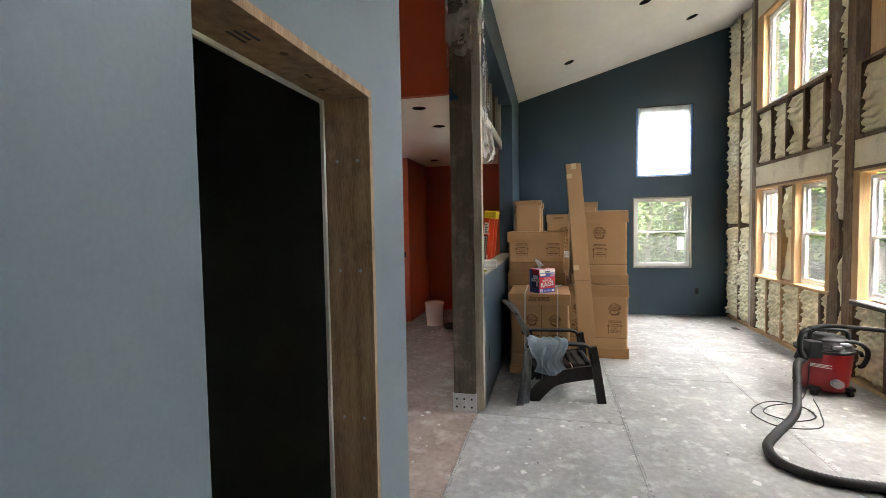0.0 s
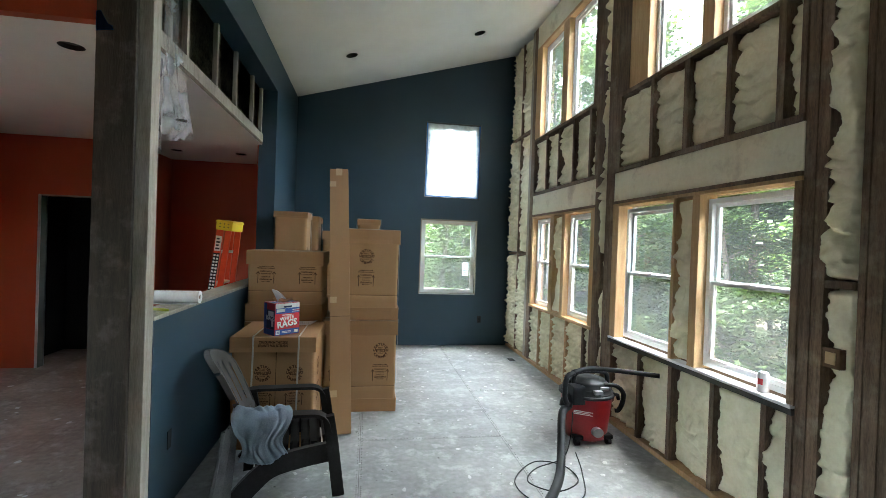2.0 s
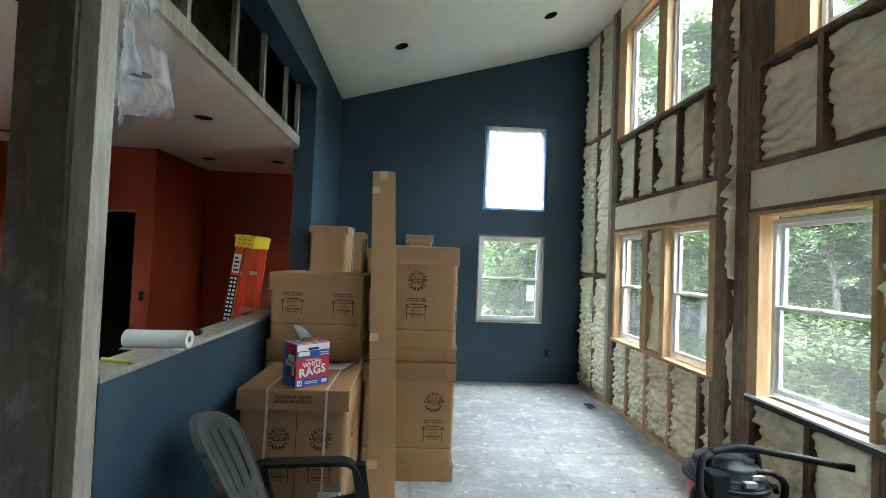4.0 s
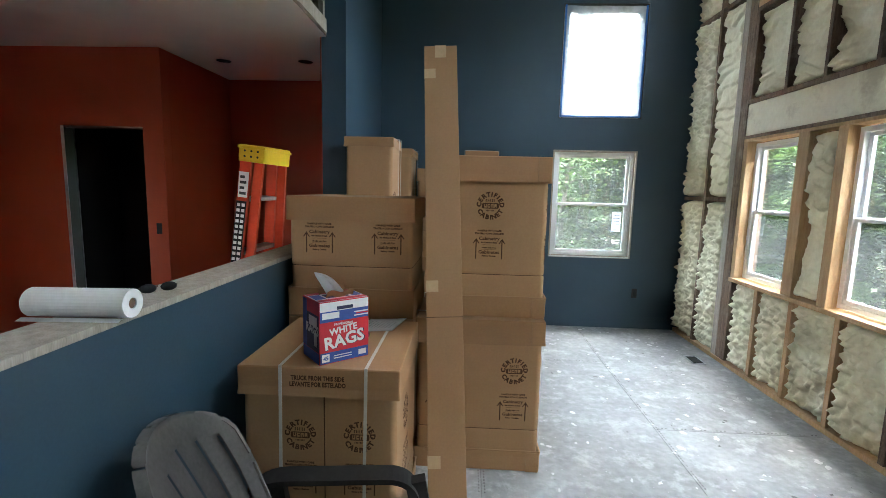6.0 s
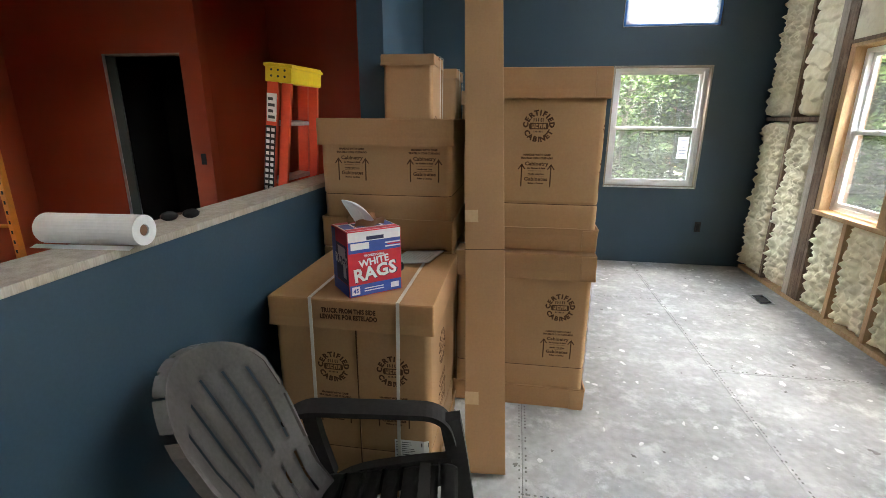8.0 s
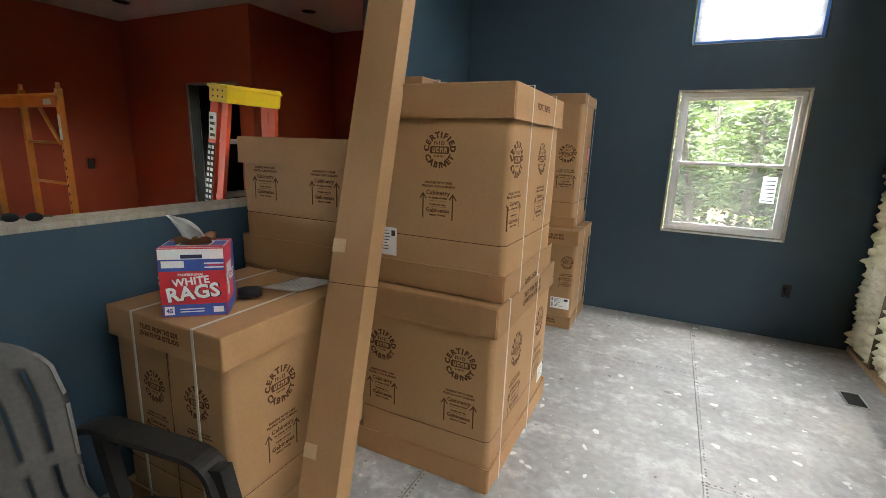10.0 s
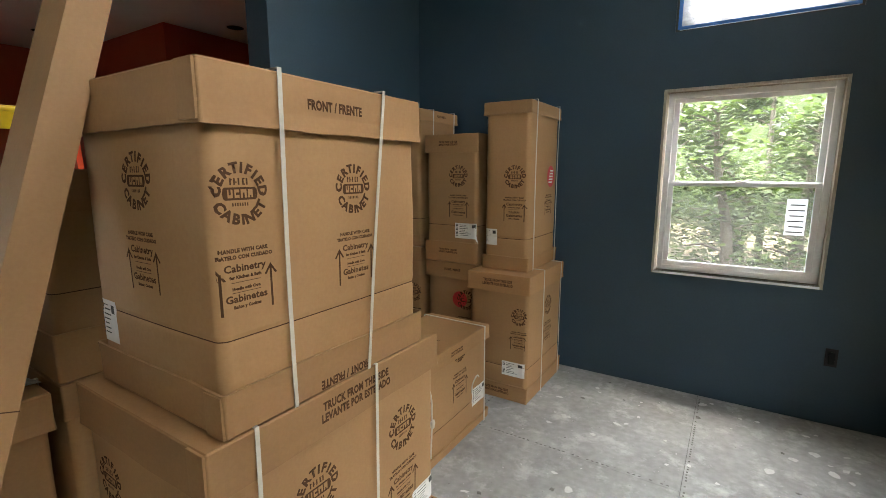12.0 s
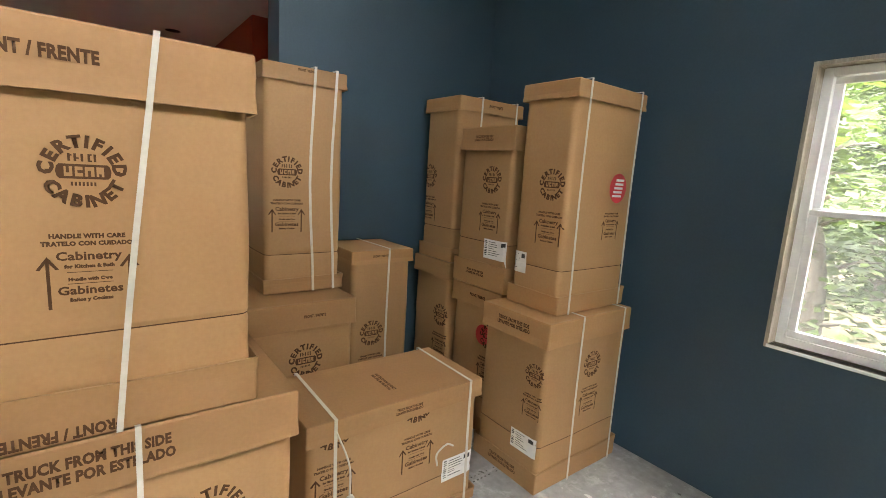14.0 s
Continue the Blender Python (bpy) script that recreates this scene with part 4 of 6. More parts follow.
def strap_loop(c, axis, at, hx, hy, h, wobble=0.0, slant=0.0):
    """A flat band round the carton, over its top and bottom. slant: how far its foot lies from its top."""
    bm = bmesh.new()
    w, e = 0.0065, 0.006
    half = hy if axis == "x" else hx
    up = [h * k / 6 for k in range(7)]
    loop = [(-half - e, max(0.002, z)) for z in up[:-1]] + [(-half - e, h + e), (half + e, h + e)] + [(half + e, max(0.002, z)) for z in up[-2::-1]]
    inner, outer = [], []
    for u, z in loop:
        s = at + slant * (1 - z / h) + wobble * math.sin(z * 5 + u * 9)
        t = 0.0016
        cu, cz = u + (t if u > 0 else -t), z + (t if z > h else 0)
        for store, (pu, pz) in ((inner, (u, z)), (outer, (cu, cz))):
            store.append([bm.verts.new((s + d, pu, pz) if axis == "x" else (pu, s + d, pz)) for d in (-w, w)])
    for a in (inner, outer):
        for p, q in zip(a, a[1:]):
            bm.faces.new((p[0], p[1], q[1], q[0]))
    for side in (0, 1):
        for k in range(len(loop) - 1):
            bm.faces.new((inner[k][side], outer[k][side], outer[k + 1][side], inner[k + 1][side]))
    return part("strap", bm, STRAP, c, "white plastic packing strap")


def print_pair(c, face, u, hx, hy, z, size=0.7):
    """Seal and handling mark on a face at u along it."""
    at = (u, -hy, z) if face == "s" else (hx, u, z)
    seal = stick(SEAL, "printed_seal", face, at, c, size)
    if z + 0.11 * size > BRIMS[c]:   # the lid covers the upper part
        bm = bmesh.new()
        bm.from_mesh(seal.data)
        bmesh.ops.delete(bm, geom=[f for f in bm.faces if max(v.co.z for v in f.verts) > BRIMS[c] - 0.003], context="FACES")
        bm.to_mesh(seal.data)
        bm.free()
    stick(HANDLING, "handling_mark", face, (at[0], at[1], z - 0.31 * size), c, size)


EDGE = 0.0025
# the tall front stack
c, hx, hy, h = carton(0.745, 1.458, 6.055, 7.03, 0.0, 0.878, 0.137, 0.125, "large brown cabinet carton standing on the floor, strapped", tab=True)
for u in (-0.21, 0.195):
    print_pair(c, "s", u, hx, hy, 0.59, 0.72)
for u in (-0.16, 0.26):
    print_pair(c, "e", u, hx, hy, 0.575, 0.8)
stick(TRUCK, "printed_phrase", "e", (hx + EDGE, 0.02, 0.822), c, 1.02)
shipping_label("e", (hx + 0.002, 0.40, 0.21), c)
for u in (-0.36, 0.10):
    strap_loop(c, "y", u, hx, hy, h, 0.004)
c, hx, hy, h = carton(0.80, 1.457, 6.11, 6.918, 0.880, 1.765, 0.14, 0.12, "large brown cabinet carton stacked on another, strapped twice", tab=True)
print_pair(c, "s", 0.005, hx, hy, 0.618, 0.72)
for u in (-0.315, 0.063):
    print_pair(c, "e", u, hx, hy, 0.59, 0.71)
stick(FRONT, "printed_phrase", "e", (hx + EDGE, -0.005, 0.805), c, 0.95)
stick(FRONT, "printed_phrase", "e", (hx + EDGE, 0.0, 0.035), c, 0.95, 180)
shipping_label("s", (-0.25, -hy - 0.002 + 0.006, 0.20), c, 0.10, 0.13)
strap_loop(c, "y", -0.20, hx, hy, h, 0.003)
strap_loop(c, "y", 0.197, hx, hy, h, 0.003, -0.10)

# the strapped one beside the half wall
c, hx, hy, h = carton(0.115, 0.765, 5.305, 5.99, 0.0, 0.875, 0.118, 0.10, "strapped brown cabinet carton with a deep lid under a rag box")
for u in (-0.075, 0.165):
    print_pair(c, "s", u, hx, hy, 0.59, 0.62)
print_pair(c, "e", -0.09, hx, hy, 0.59, 0.74)
stick(TRUCK, "printed_phrase", "s", (0.0, -hy - EDGE, 0.825), c, 0.72)
stick(TRUCK, "printed_phrase", "s", (0.0, -hy - EDGE, 0.058), c, 0.62)
shipping_label("s", (0.24, -hy + 0.004, 0.24), c, 0.15, 0.09)
for u in (-0.15, 0.19):
    strap_loop(c, "x", u, hx, hy, h, 0.003)
bm = bmesh.new()
box_into(bm, 0.022, 0.026, -hy + 0.004, -hy + 0.0085, 0.1, 0.757)
part("panel_edge", bm, INK, c)

# behind it, two high
c, hx, hy, h = carton(0.045, 0.735, 6.02, 6.66, 0.0, 0.872, 0.12, 0.10, "brown cabinet carton beneath a stack beside the half wall")
c, hx, hy, h = carton(0.045, 0.735, 6.02, 6.66, 0.874, 1.53, 0.13, 0.16, "wide brown cabinet carton stacked beside the half wall")
for u in (-0.17, 0.2):
    stick(HANDLING, "handling_mark", "s", (u, -hy + 0.008, 0.42), c, 0.72)
c, hx, hy, h = carton(0.004, 0.63, 6.93, 7.62, 0.0, 0.872, 0.13, 0.10, "brown cabinet carton with a plain deep lid")
print_pair(c, "e", 0.09, hx, hy, 0.585, 0.8)
stick(FRONT, "printed_phrase", "e", (hx + EDGE, 0.13, 0.80), c, 0.5)
c, hx, hy, h = carton(0.035, 0.428, 7.22, 7.635, 0.874, 1.972, 0.075, 0.075, "slim upright cabinet carton on top of another, strapped")
print_pair(c, "e", -0.09, hx, hy, 0.60, 0.72)
stick(FRONT, "printed_phrase", "e", (hx + EDGE, 0.0, 1.075), c, 0.4)
for u in (0.03, 0.14):
    strap_loop(c, "y", u, hx, hy, h, 0.012)
c, hx, hy, h = carton(0.0, 0.40, 7.70, 8.105, 0.0, 1.06, 0.075, 0.06, "slim plain cabinet carton on the floor, strapped")
print_pair(c, "e", -0.06, hx, hy, 0.57, 0.72)
strap_loop(c, "y", 0.03, hx, hy, h, 0.004)
stick(FRONT, "printed_phrase", "e", (hx + EDGE, -0.02, 1.02), c, 0.45)

# the low one in front
c, hx, hy, h = carton(0.80, 1.229, 7.14, 7.965, 0.0, 0.605, 0.082, 0.06, "low brown cabinet carton with a knotted strap")
print_pair(c, "e", 0.07, hx, hy, 0.56, 0.72)
print_pair(c, "e", -0.30, hx, hy, 0.56, 0.72)
stick(TRUCK, "printed_phrase", "e", (hx + EDGE, 0.02, 0.565), c, 0.42)
stick(TRUCK, "printed_phrase", "t", (0.02, 0.0, h + 0.0025), c, 0.55, 90)
shipping_label("e", (hx + 0.0, 0.30, 0.20), c, 0.17, 0.11)
for u in (-0.30, 0.34):
    strap_loop(c, "y", u, hx, hy, h, 0.004)
bm = bmesh.new()
tube(bm, curve_points([(hx + 0.008, -0.30, 0.56), (hx + 0.012, -0.25, 0.42), (hx + 0.014, -0.245, 0.30), (hx + 0.010, -0.25, 0.08)], 8), 0.004, 6)
part("loose_strap", bm, STRAP, c, "loose white strap end")
bm = bmesh.new()
tube(bm, curve_points([(hx + 0.012, 0.17, 0.26), (hx + 0.03, 0.15, 0.33), (hx + 0.03, 0.20, 0.36), (hx + 0.015, 0.25, 0.33)], 8), 0.004, 6)
part("loose_strap", bm, STRAP, c, "loose white strap end")
bm = bmesh.new()
bmesh.ops.create_uvsphere(bm, u_segments=10, v_segments=7, radius=0.018, matrix=Matrix.Translation((hx + 0.018, -0.245, 0.27)) @ Matrix.Diagonal((0.7, 1, 1.3, 1)))
for v in bm.verts:
    v.co += 0.006 * noise.noise_vector(v.co * 60)
part("knot", bm, STRAP, c, "white knotted strap", True)

# the corner group
c, hx, hy, h = carton(0.935, 1.385, 8.21, 8.88, 0.0, 0.864, 0.12, 0.115, "tall brown cabinet carton on the floor by the blue wall")
print_pair(c, "s", 0.155, hx, hy, 0.59, 0.55)
print_pair(c, "e", -0.31 + 0.345, hx, hy, 0.60, 0.66)
stick(TRUCK, "printed_phrase", "s", (0.0, -hy - EDGE, 0.81), c, 0.7)
stick(TRUCK, "printed_phrase", "s", (0.0, -hy - EDGE, 0.065), c, 0.62)
shipping_label("s", (0.12, -hy + 0.004, 0.225), c, 0.16, 0.10)
strap_loop(c, "y", -0.09, hx, hy, h, 0.003)
strap_loop(c, "y", 0.26, hx, hy, h, 0.003)
c, hx, hy, h = carton(0.98, 1.316, 8.33, 8.89, 0.866, 1.972, 0.082, 0.095, "tall slim cabinet carton with red sticker by the blue wall")
print_pair(c, "s", 0.06, hx, hy, 0.625, 0.72)
stick(HANDLING, "handling_mark", "e", (hx - 0.008, 0.09, 0.42), c, 0.62)
bm = bmesh.new()
ring_into(bm, 0.0, 0.075, n=24)
tag = stick(part_mesh("round_sticker", bm, REDTAG), "round_sticker", "e", (hx - 0.006, 0.12, 0.625), c, 1.0, 0, "round red sticker with white print")
bm = bmesh.new()
for k in range(5):
    bar_into(bm, -0.05 + 0.006 * k, 0.03 + 0.004 * k, -0.045 + 0.02 * k, -0.034 + 0.02 * k)
stick(part_mesh("sticker_print", bm, PAPER), "sticker_print", "e", (hx - 0.006, 0.12, 0.625), tag, 1.0, 0, "", 0.0042, c)
shipping_label("s", (-0.12, -hy + 0.004, 0.22), c, 0.12, 0.11)
for u in (-0.20, 0.22):
    strap_loop(c, "y", u, hx, hy, h, 0.004)
c, hx, hy, h = carton(0.49, 0.925, 8.35, 8.89, 0.0, 0.872, 0.118, 0.10, "brown cabinet carton with a red tag")
print_pair(c, "s", 0.13, hx, hy, 0.60, 0.7)
stick(FRONT, "printed_phrase", "s", (0.02, -hy - EDGE, 0.81), c, 0.62)
bm = bmesh.new()
ring_into(bm, 0.0, 0.06, n=20)
stick(part_mesh("round_sticker", bm, REDTAG), "round_sticker", "s", (0.08, -hy + 0.004, 0.60), c, 1.0, 0, "round red sticker")
c, hx, hy, h = carton(0.49, 0.934, 8.345, 8.89, 0.874, 1.785, 0.13, 0.15, "brown cabinet carton stacked in the corner group")
print_pair(c, "s", 0.06, hx, hy, 0.62, 0.72)
stick(TRUCK, "printed_phrase", "s", (-0.02, -hy - EDGE, 0.85), c, 0.5)
stick(TRUCK, "printed_phrase", "s", (-0.02, -hy - EDGE, 0.085), c, 0.5)
shipping_label("s", (0.13, -hy + 0.004, 0.235), c, 0.19, 0.11)
c, hx, hy, h = carton(0.05, 0.45, 8.35, 8.90, 0.0, 0.96, 0.11, 0.10, "brown cabinet carton at the back of the corner group")
print_pair(c, "s", 0.12, hx, hy, 0.60, 0.7)
c, hx, hy, h = carton(0.08, 0.44, 8.36, 8.90, 0.962, 1.984, 0.085, 0.09, "tall slim cabinet carton at the back of the corner, strapped")
print_pair(c, "s", -0.10, hx, hy, 0.53, 0.72)
stick(FRONT, "printed_phrase", "e", (hx + EDGE, 0.02, 0.975), c, 0.55)
for u in (-0.10, 0.2):
    strap_loop(c, "y", u, hx, hy, h, 0.004)

# ---- long leaning carton ----
lean = thing("long_carton", "tall narrow brown carton leaning on the stacked boxes, taped", "box")
up = (Vector((0.838, 6.205, 2.332)) - Vector((0.967, 5.467, 0.03))).normalized()
across = (Vector((1, 0.02, 0)) - up * Vector((1, 0.02, 0)).dot(up)).normalized()
away = up.cross(across).normalized() * -1
if away.y < 0:
    away = -away
foot = Vector((0.967, 5.467, 0.03))
lean.matrix_world = Matrix((( across.x, away.x, up.x, foot.x), (across.y, away.y, up.y, foot.y), (across.z, away.z, up.z, foot.z), (0, 0, 0, 1)))
block("body", CARD, -0.088, 0.088, 0.0, 0.095, 0.0, 2.44, lean, bevel=0.004)
for z, w in ((0.30, 0.06), (1.11, 0.06), (1.12, 0.0), (2.25, 0.06)):
    if w:
        block("tape_piece", TAPE, -0.0885, -0.0885 + w, -0.0012, 0.03, z, z + 0.055, lean, "tan packing tape")
block("tape_piece", TAPE, -0.03, 0.03, -0.0012, 0.05, 2.37, 2.4415, lean, "tan packing tape")
block("score_line", INK, -0.0885, 0.0885, -0.0008, 0.0958, 0.985, 0.988, lean)

# ---- post at the half wall's end ----
post = thing("timber_post", "dark weathered timber post with pale edge board and steel shoe", "post")
block("shaft", POSTWOOD, -0.262, -0.072, 4.185, 4.30, 0.012, 4.0, post, bevel=0.006)
block("edge_board", GREYWOOD, -0.070, -0.001, 4.205, 4.298, 0.012, 3.9, post, "pale grey-brown board", 0.004)
block("shoe_plate", GALV, -0.272, -0.064, 4.176, 4.298, 0.0, 0.160, post, "galvanized steel base", 0.003)
for x in (-0.235, -0.17, -0.105):
    for z in (0.045, 0.115):
        bm = bmesh.new()
        tube(bm, [(x, 4.177, z), (x, 4.172, z)], 0.009, 8)
        part("bolt", bm, VACBLACK, post)
bm = bmesh.new()
torn = [bm.verts.new((x, 4.1838, z)) for x, z in ((-0.262, 2.665), (-0.225, 2.672), (-0.178, 2.676), (-0.186, 2.70), (-0.205, 2.706), (-0.222, 2.735), (-0.24, 2.772), (-0.262, 2.765))]
bm.faces.new(torn)
bmesh.ops.solidify(bm, geom=bm.faces[:], thickness=0.0012)
part("tape_patch", bm, BLUETAPE, post, "torn blue tape")


def sheet(name, fn, nu, nv, mat, parent, label="", thick=0.0015):
    """A hanging or lying sheet from a function of u, v."""
    bm = bmesh.new()
    rows = [[bm.verts.new(fn(i / nu, j / nv)) for j in range(nv + 1)] for i in range(nu + 1)]
    for a, b in zip(rows, rows[1:]):
        for k in range(nv):
            bm.faces.new((a[k], b[k], b[k + 1], a[k + 1]))
    bmesh.ops.solidify(bm, geom=bm.faces[:], thickness=thick)
    return part(name, bm, mat, parent, label, True)


plastic = thing("plastic_sheeting", "torn clear plastic sheeting hanging round the timber post", "plastic sheet")
def drape(u, v):
    # hangs along the board on the room side, lower corner swings outwards
    z = 3.75 - v * (1.60 - 0.06 * u)
    flare = max(0.0, v - 0.35)
    y = 4.30 + u * (0.06 + 0.30 * flare)
    x = 0.012 + 0.10 * u * flare + 0.022 * noise.noise((u * 5, v * 9, 2)) + 0.010 * noise.noise((u * 14, v * 22, 5))
    return (x, y, z)
sheet("hanging_flap", drape, 18, 40, FILM, plastic)
def wrap(u, v):
    a = u * (0.07 + 0.19 + 0.12 + 0.1)
    z = 3.98 - v * (1.0 + 0.05 * math.sin(u * 9))
    out = 0.012 + 0.016 * noise.noise((u * 8, v * 8, 9)) + 0.008 * noise.noise((u * 25, v * 20, 1))
    if a < 0.07:
        return (0.0 + out - a * 0.2, 4.26 - a, z)
    if a < 0.34:
        return (0.0 - (a - 0.07) * 1.0, 4.176 - abs(out), z)
    return (-0.275 - abs(out), 4.18 + (a - 0.34), z)
sheet("wrapped_part", wrap, 30, 26, FILM, plastic)
def low_flap(u, v):
    return (-0.02 - 0.10 * u + 0.02 * noise.noise((u * 6, v * 8, 4)), 4.36 + 0.17 * u * (1 - 0.6 * v) + 0.03 * v, 2.62 - 0.52 * v + 0.12 * u * v)
sheet("torn_corner", low_flap, 14, 20, FILM, plastic)

# ---- resin lounge chair ----
chair = thing("lounge_chair", "dark brown resin patio chair with slotted back, beside the half wall", "chair")
chair.matrix_world = pose(0.60, 4.88, 0, 0, 0, 8)


def back_point(u, w):
    """u across -1..1, w up 0..1; the back leans, is hollow across and narrows at the arms."""
    half = 0.185 + 0.055 * min(1.0, max(0.0, (w - 0.22) / 0.4)) + 0.03 * max(0.0, 0.2 - w) / 0.2
    x = -0.17 - 0.25 * w - 0.05 * w * w + 0.055 * (u * u)
    return Vector((x, u * half, 0.25 + 0.64 * w))


def top_of(u):
    return 0.74 + 0.26 * math.sqrt(max(0, 1 - u * u * 0.97))


def back_shell():
    """One moulded sheet with long slots above the waist and short ones below it."""
    slots = (-0.70, -0.36, 0.0, 0.36, 0.70)
    us = sorted({-1.0, 1.0, *[k / 12 for k in range(-11, 12) if min(abs(k / 12 - q) for q in slots) > 0.04], *[q + d for q in slots for d in (-0.021, 0.021)]})
    n = 48
    bm = bmesh.new()
    grid = [[bm.verts.new(back_point(u, top_of(u) * j / n)) for j in range(n + 1)] for u in us]
    for i in range(len(us) - 1):
        mid = (us[i] + us[i + 1]) / 2
        gap = [q for q in slots if abs(mid - q) < 0.015]
        for j in range(n):
            w = top_of(mid) * (j + 0.5) / n
            if gap and (0.41 < w < top_of(mid) - 0.135 or 0.08 < w < 0.32):
                continue
            bm.faces.new((grid[i][j], grid[i + 1][j], grid[i + 1][j + 1], grid[i][j + 1]))
    bmesh.ops.solidify(bm, geom=bm.faces[:], thickness=0.012)
    return bm


part("backrest", back_shell(), PALERESIN, chair, "slotted grey-brown backrest", True)
# rolled edge behind the shell, broken by short notches
border = [back_point(-1, top_of(1) * k / 16) for k in range(16)] + [back_point(-1 + 2 * k / 40, top_of(-1 + 2 * k / 40)) for k in range(41)] + [back_point(1, top_of(1) * k / 16) for k in range(15, -1, -1)]
bm = bmesh.new()
prev = None
for k, p in enumerate(border):
    inward = (Vector((p.x, 0, 0.62)) - p)
    inward.x = 0
    inward.normalize()
    cur = [bm.verts.new(p + q) for q in (Vector((0.002, 0, 0)), inward * 0.013 + Vector((0.002, 0, 0)), inward * 0.013 + Vector((-0.034, 0, -0.006)), Vector((-0.034, 0, -0.006)))]
    if prev and k % 6:
        for a in range(4):
            bm.faces.new((prev[a], prev[(a + 1) % 4], cur[(a + 1) % 4], cur[a]))
    prev = cur
bmesh.ops.recalc_face_normals(bm, faces=bm.faces)
part("back_rim", bm, PALERESIN, chair, "scuffed notched rim")


def ribbon(path, widths, thick, up_hint=Vector((0, 0, 1))):
    """A flat bar along a line in the chair's x-z plane; widths run along y."""
    bm = bmesh.new()
    prev = None
    pts = [Vector(p) for p in path]
    for k, p in enumerate(pts):
        d = (pts[min(k + 1, len(pts) - 1)] - pts[max(k - 1, 0)]).normalized()
        nrm = Vector((-d.z, 0, d.x))
        if nrm.length < 0.01:
            nrm = up_hint
        nrm.normalize()
        w = widths[k] if isinstance(widths, list) else widths
        cur = [bm.verts.new(p + Vector((0, s * w / 2, 0)) + nrm * t * thick / 2) for s, t in ((-1, -1), (1, -1), (1, 1), (-1, 1))]
        if prev:
            for a in range(4):
                bm.faces.new((prev[a], prev[(a + 1) % 4], cur[(a + 1) % 4], cur[a]))
        else:
            bm.faces.new(cur[::-1])
        prev = cur
    bm.faces.new(prev)
    bmesh.ops.recalc_face_normals(bm, faces=bm.faces)
    return bm


def seat_height(x):
    return 0.285 + 0.13 * (x + 0.1) - 1.6 * max(0.0, x - 0.27) ** 2 * 6
for k in range(8):
    xs = [-0.19 + 0.068 * k + 0.029 * q for q in (-1, -0.3, 0.4, 1)]
    ys = [-0.272, -0.268, -0.255, -0.235, -0.15, 0.0, 0.15, 0.235, 0.255, 0.268, 0.272]
    drops = [0.085, 0.04, 0.012, 0.002, 0.006, 0.01, 0.006, 0.002, 0.012, 0.04, 0.085]
    bm = bmesh.new()
    grid = [[bm.verts.new((x, y, seat_height(x) - d)) for y, d in zip(ys, drops)] for x in xs]
    for a, b in zip(grid, grid[1:]):
        for j in range(len(ys) - 1):
            bm.faces.new((a[j], b[j], b[j + 1], a[j + 1]))
    bmesh.ops.solidify(bm, geom=bm.faces[:], thickness=0.010)
    part("seat_slat", bm, RESIN, chair, smooth=True)
for x, z in ((-0.12, 0.262), (0.20, 0.325)):
    block("seat_rail", RESIN, x - 0.02, x + 0.02, -0.25, 0.25, z - 0.02, z + 0.002, chair)
for s in (-1, 1):
    y = 0.285 * s
    arm = [(-0.30, y * 0.93, 0.50), (-0.22, y, 0.525), (-0.05, y, 0.525), (0.12, y, 0.522), (0.22, y, 0.515), (0.275, y, 0.475), (0.30, y, 0.40)]
    part("armrest", ribbon(curve_points(arm, 4), 0.092, 0.02), RESIN, chair, "scuffed flat armrest")
    fore = [(0.285, y, 0.50), (0.31, y * 1.03, 0.36), (0.335, y * 1.1, 0.18), (0.36, y * 1.16, 0.0)]
    part("front_leg", ribbon(curve_points(fore, 4), [0.05] * 13, 0.075), RESIN, chair)
    rear = [(0.30, y * 1.02, 0.27), (0.12, y * 1.02, 0.245), (-0.06, y * 1.02, 0.20), (-0.18, y * 1.03, 0.10), (-0.265, y * 1.04, 0.0)]
    part("rear_leg", ribbon(curve_points(rear, 4), [0.04] * 17, 0.12), RESIN, chair)
    prop = [(-0.22, y, 0.51), (-0.20, y, 0.40), (-0.16, y, 0.24)]
    part("arm_prop", ribbon(curve_points(prop, 4), 0.045, 0.05), RESIN, chair)

towel = thing("towel", "faded blue-grey towel draped over the chair's armrest", "towel")
towel.matrix_world = pose(0.60, 4.88, 0, 0, 0, 8)
def towel_fn(u, v):
    # u along the arm, v across it: hangs down on both sides
    s = (v - 0.42) * 0.62
    x = -0.28 + 0.32 * u + 0.07 * noise.noise((u * 3, v * 3, 1)) + 0.08 * (v - 0.5)
    fold = 0.020 * math.sin(u * 13 + 6 * v + 5 * noise.noise((u * 2.5, v * 2.5, 5))) + 0.028 * noise.noise((u * 7, v * 6, 8))
    over = 0.058
    if abs(s) < over:
        return (x, -0.285 - s, 0.548 + 0.014 + 0.9 * abs(fold) + 0.02 * noise.noise((u * 6, v * 6, 3)))
    d = abs(s) - over
    side = -1 if s > 0 else 1
    return (x + 0.12 * d * math.sin(u * 5), -0.285 + side * (over + 0.012 + abs(fold) * min(1, d * 9) + 0.12 * d * (0.3 if side < 0 else 1)), 0.548 - d * (0.85 + 0.12 * math.sin(u * 4) + 0.10 * noise.noise((u * 3, 0, 2))))
sheet("cloth", towel_fn, 46, 50, CLOTH, towel, thick=0.006)
shirt = thing("fabric_cover", "dusty grey fabric hanging behind the chair to the floor", "fabric")
shirt.matrix_world = pose(0.60, 4.88, 0, 0, 0, 8)
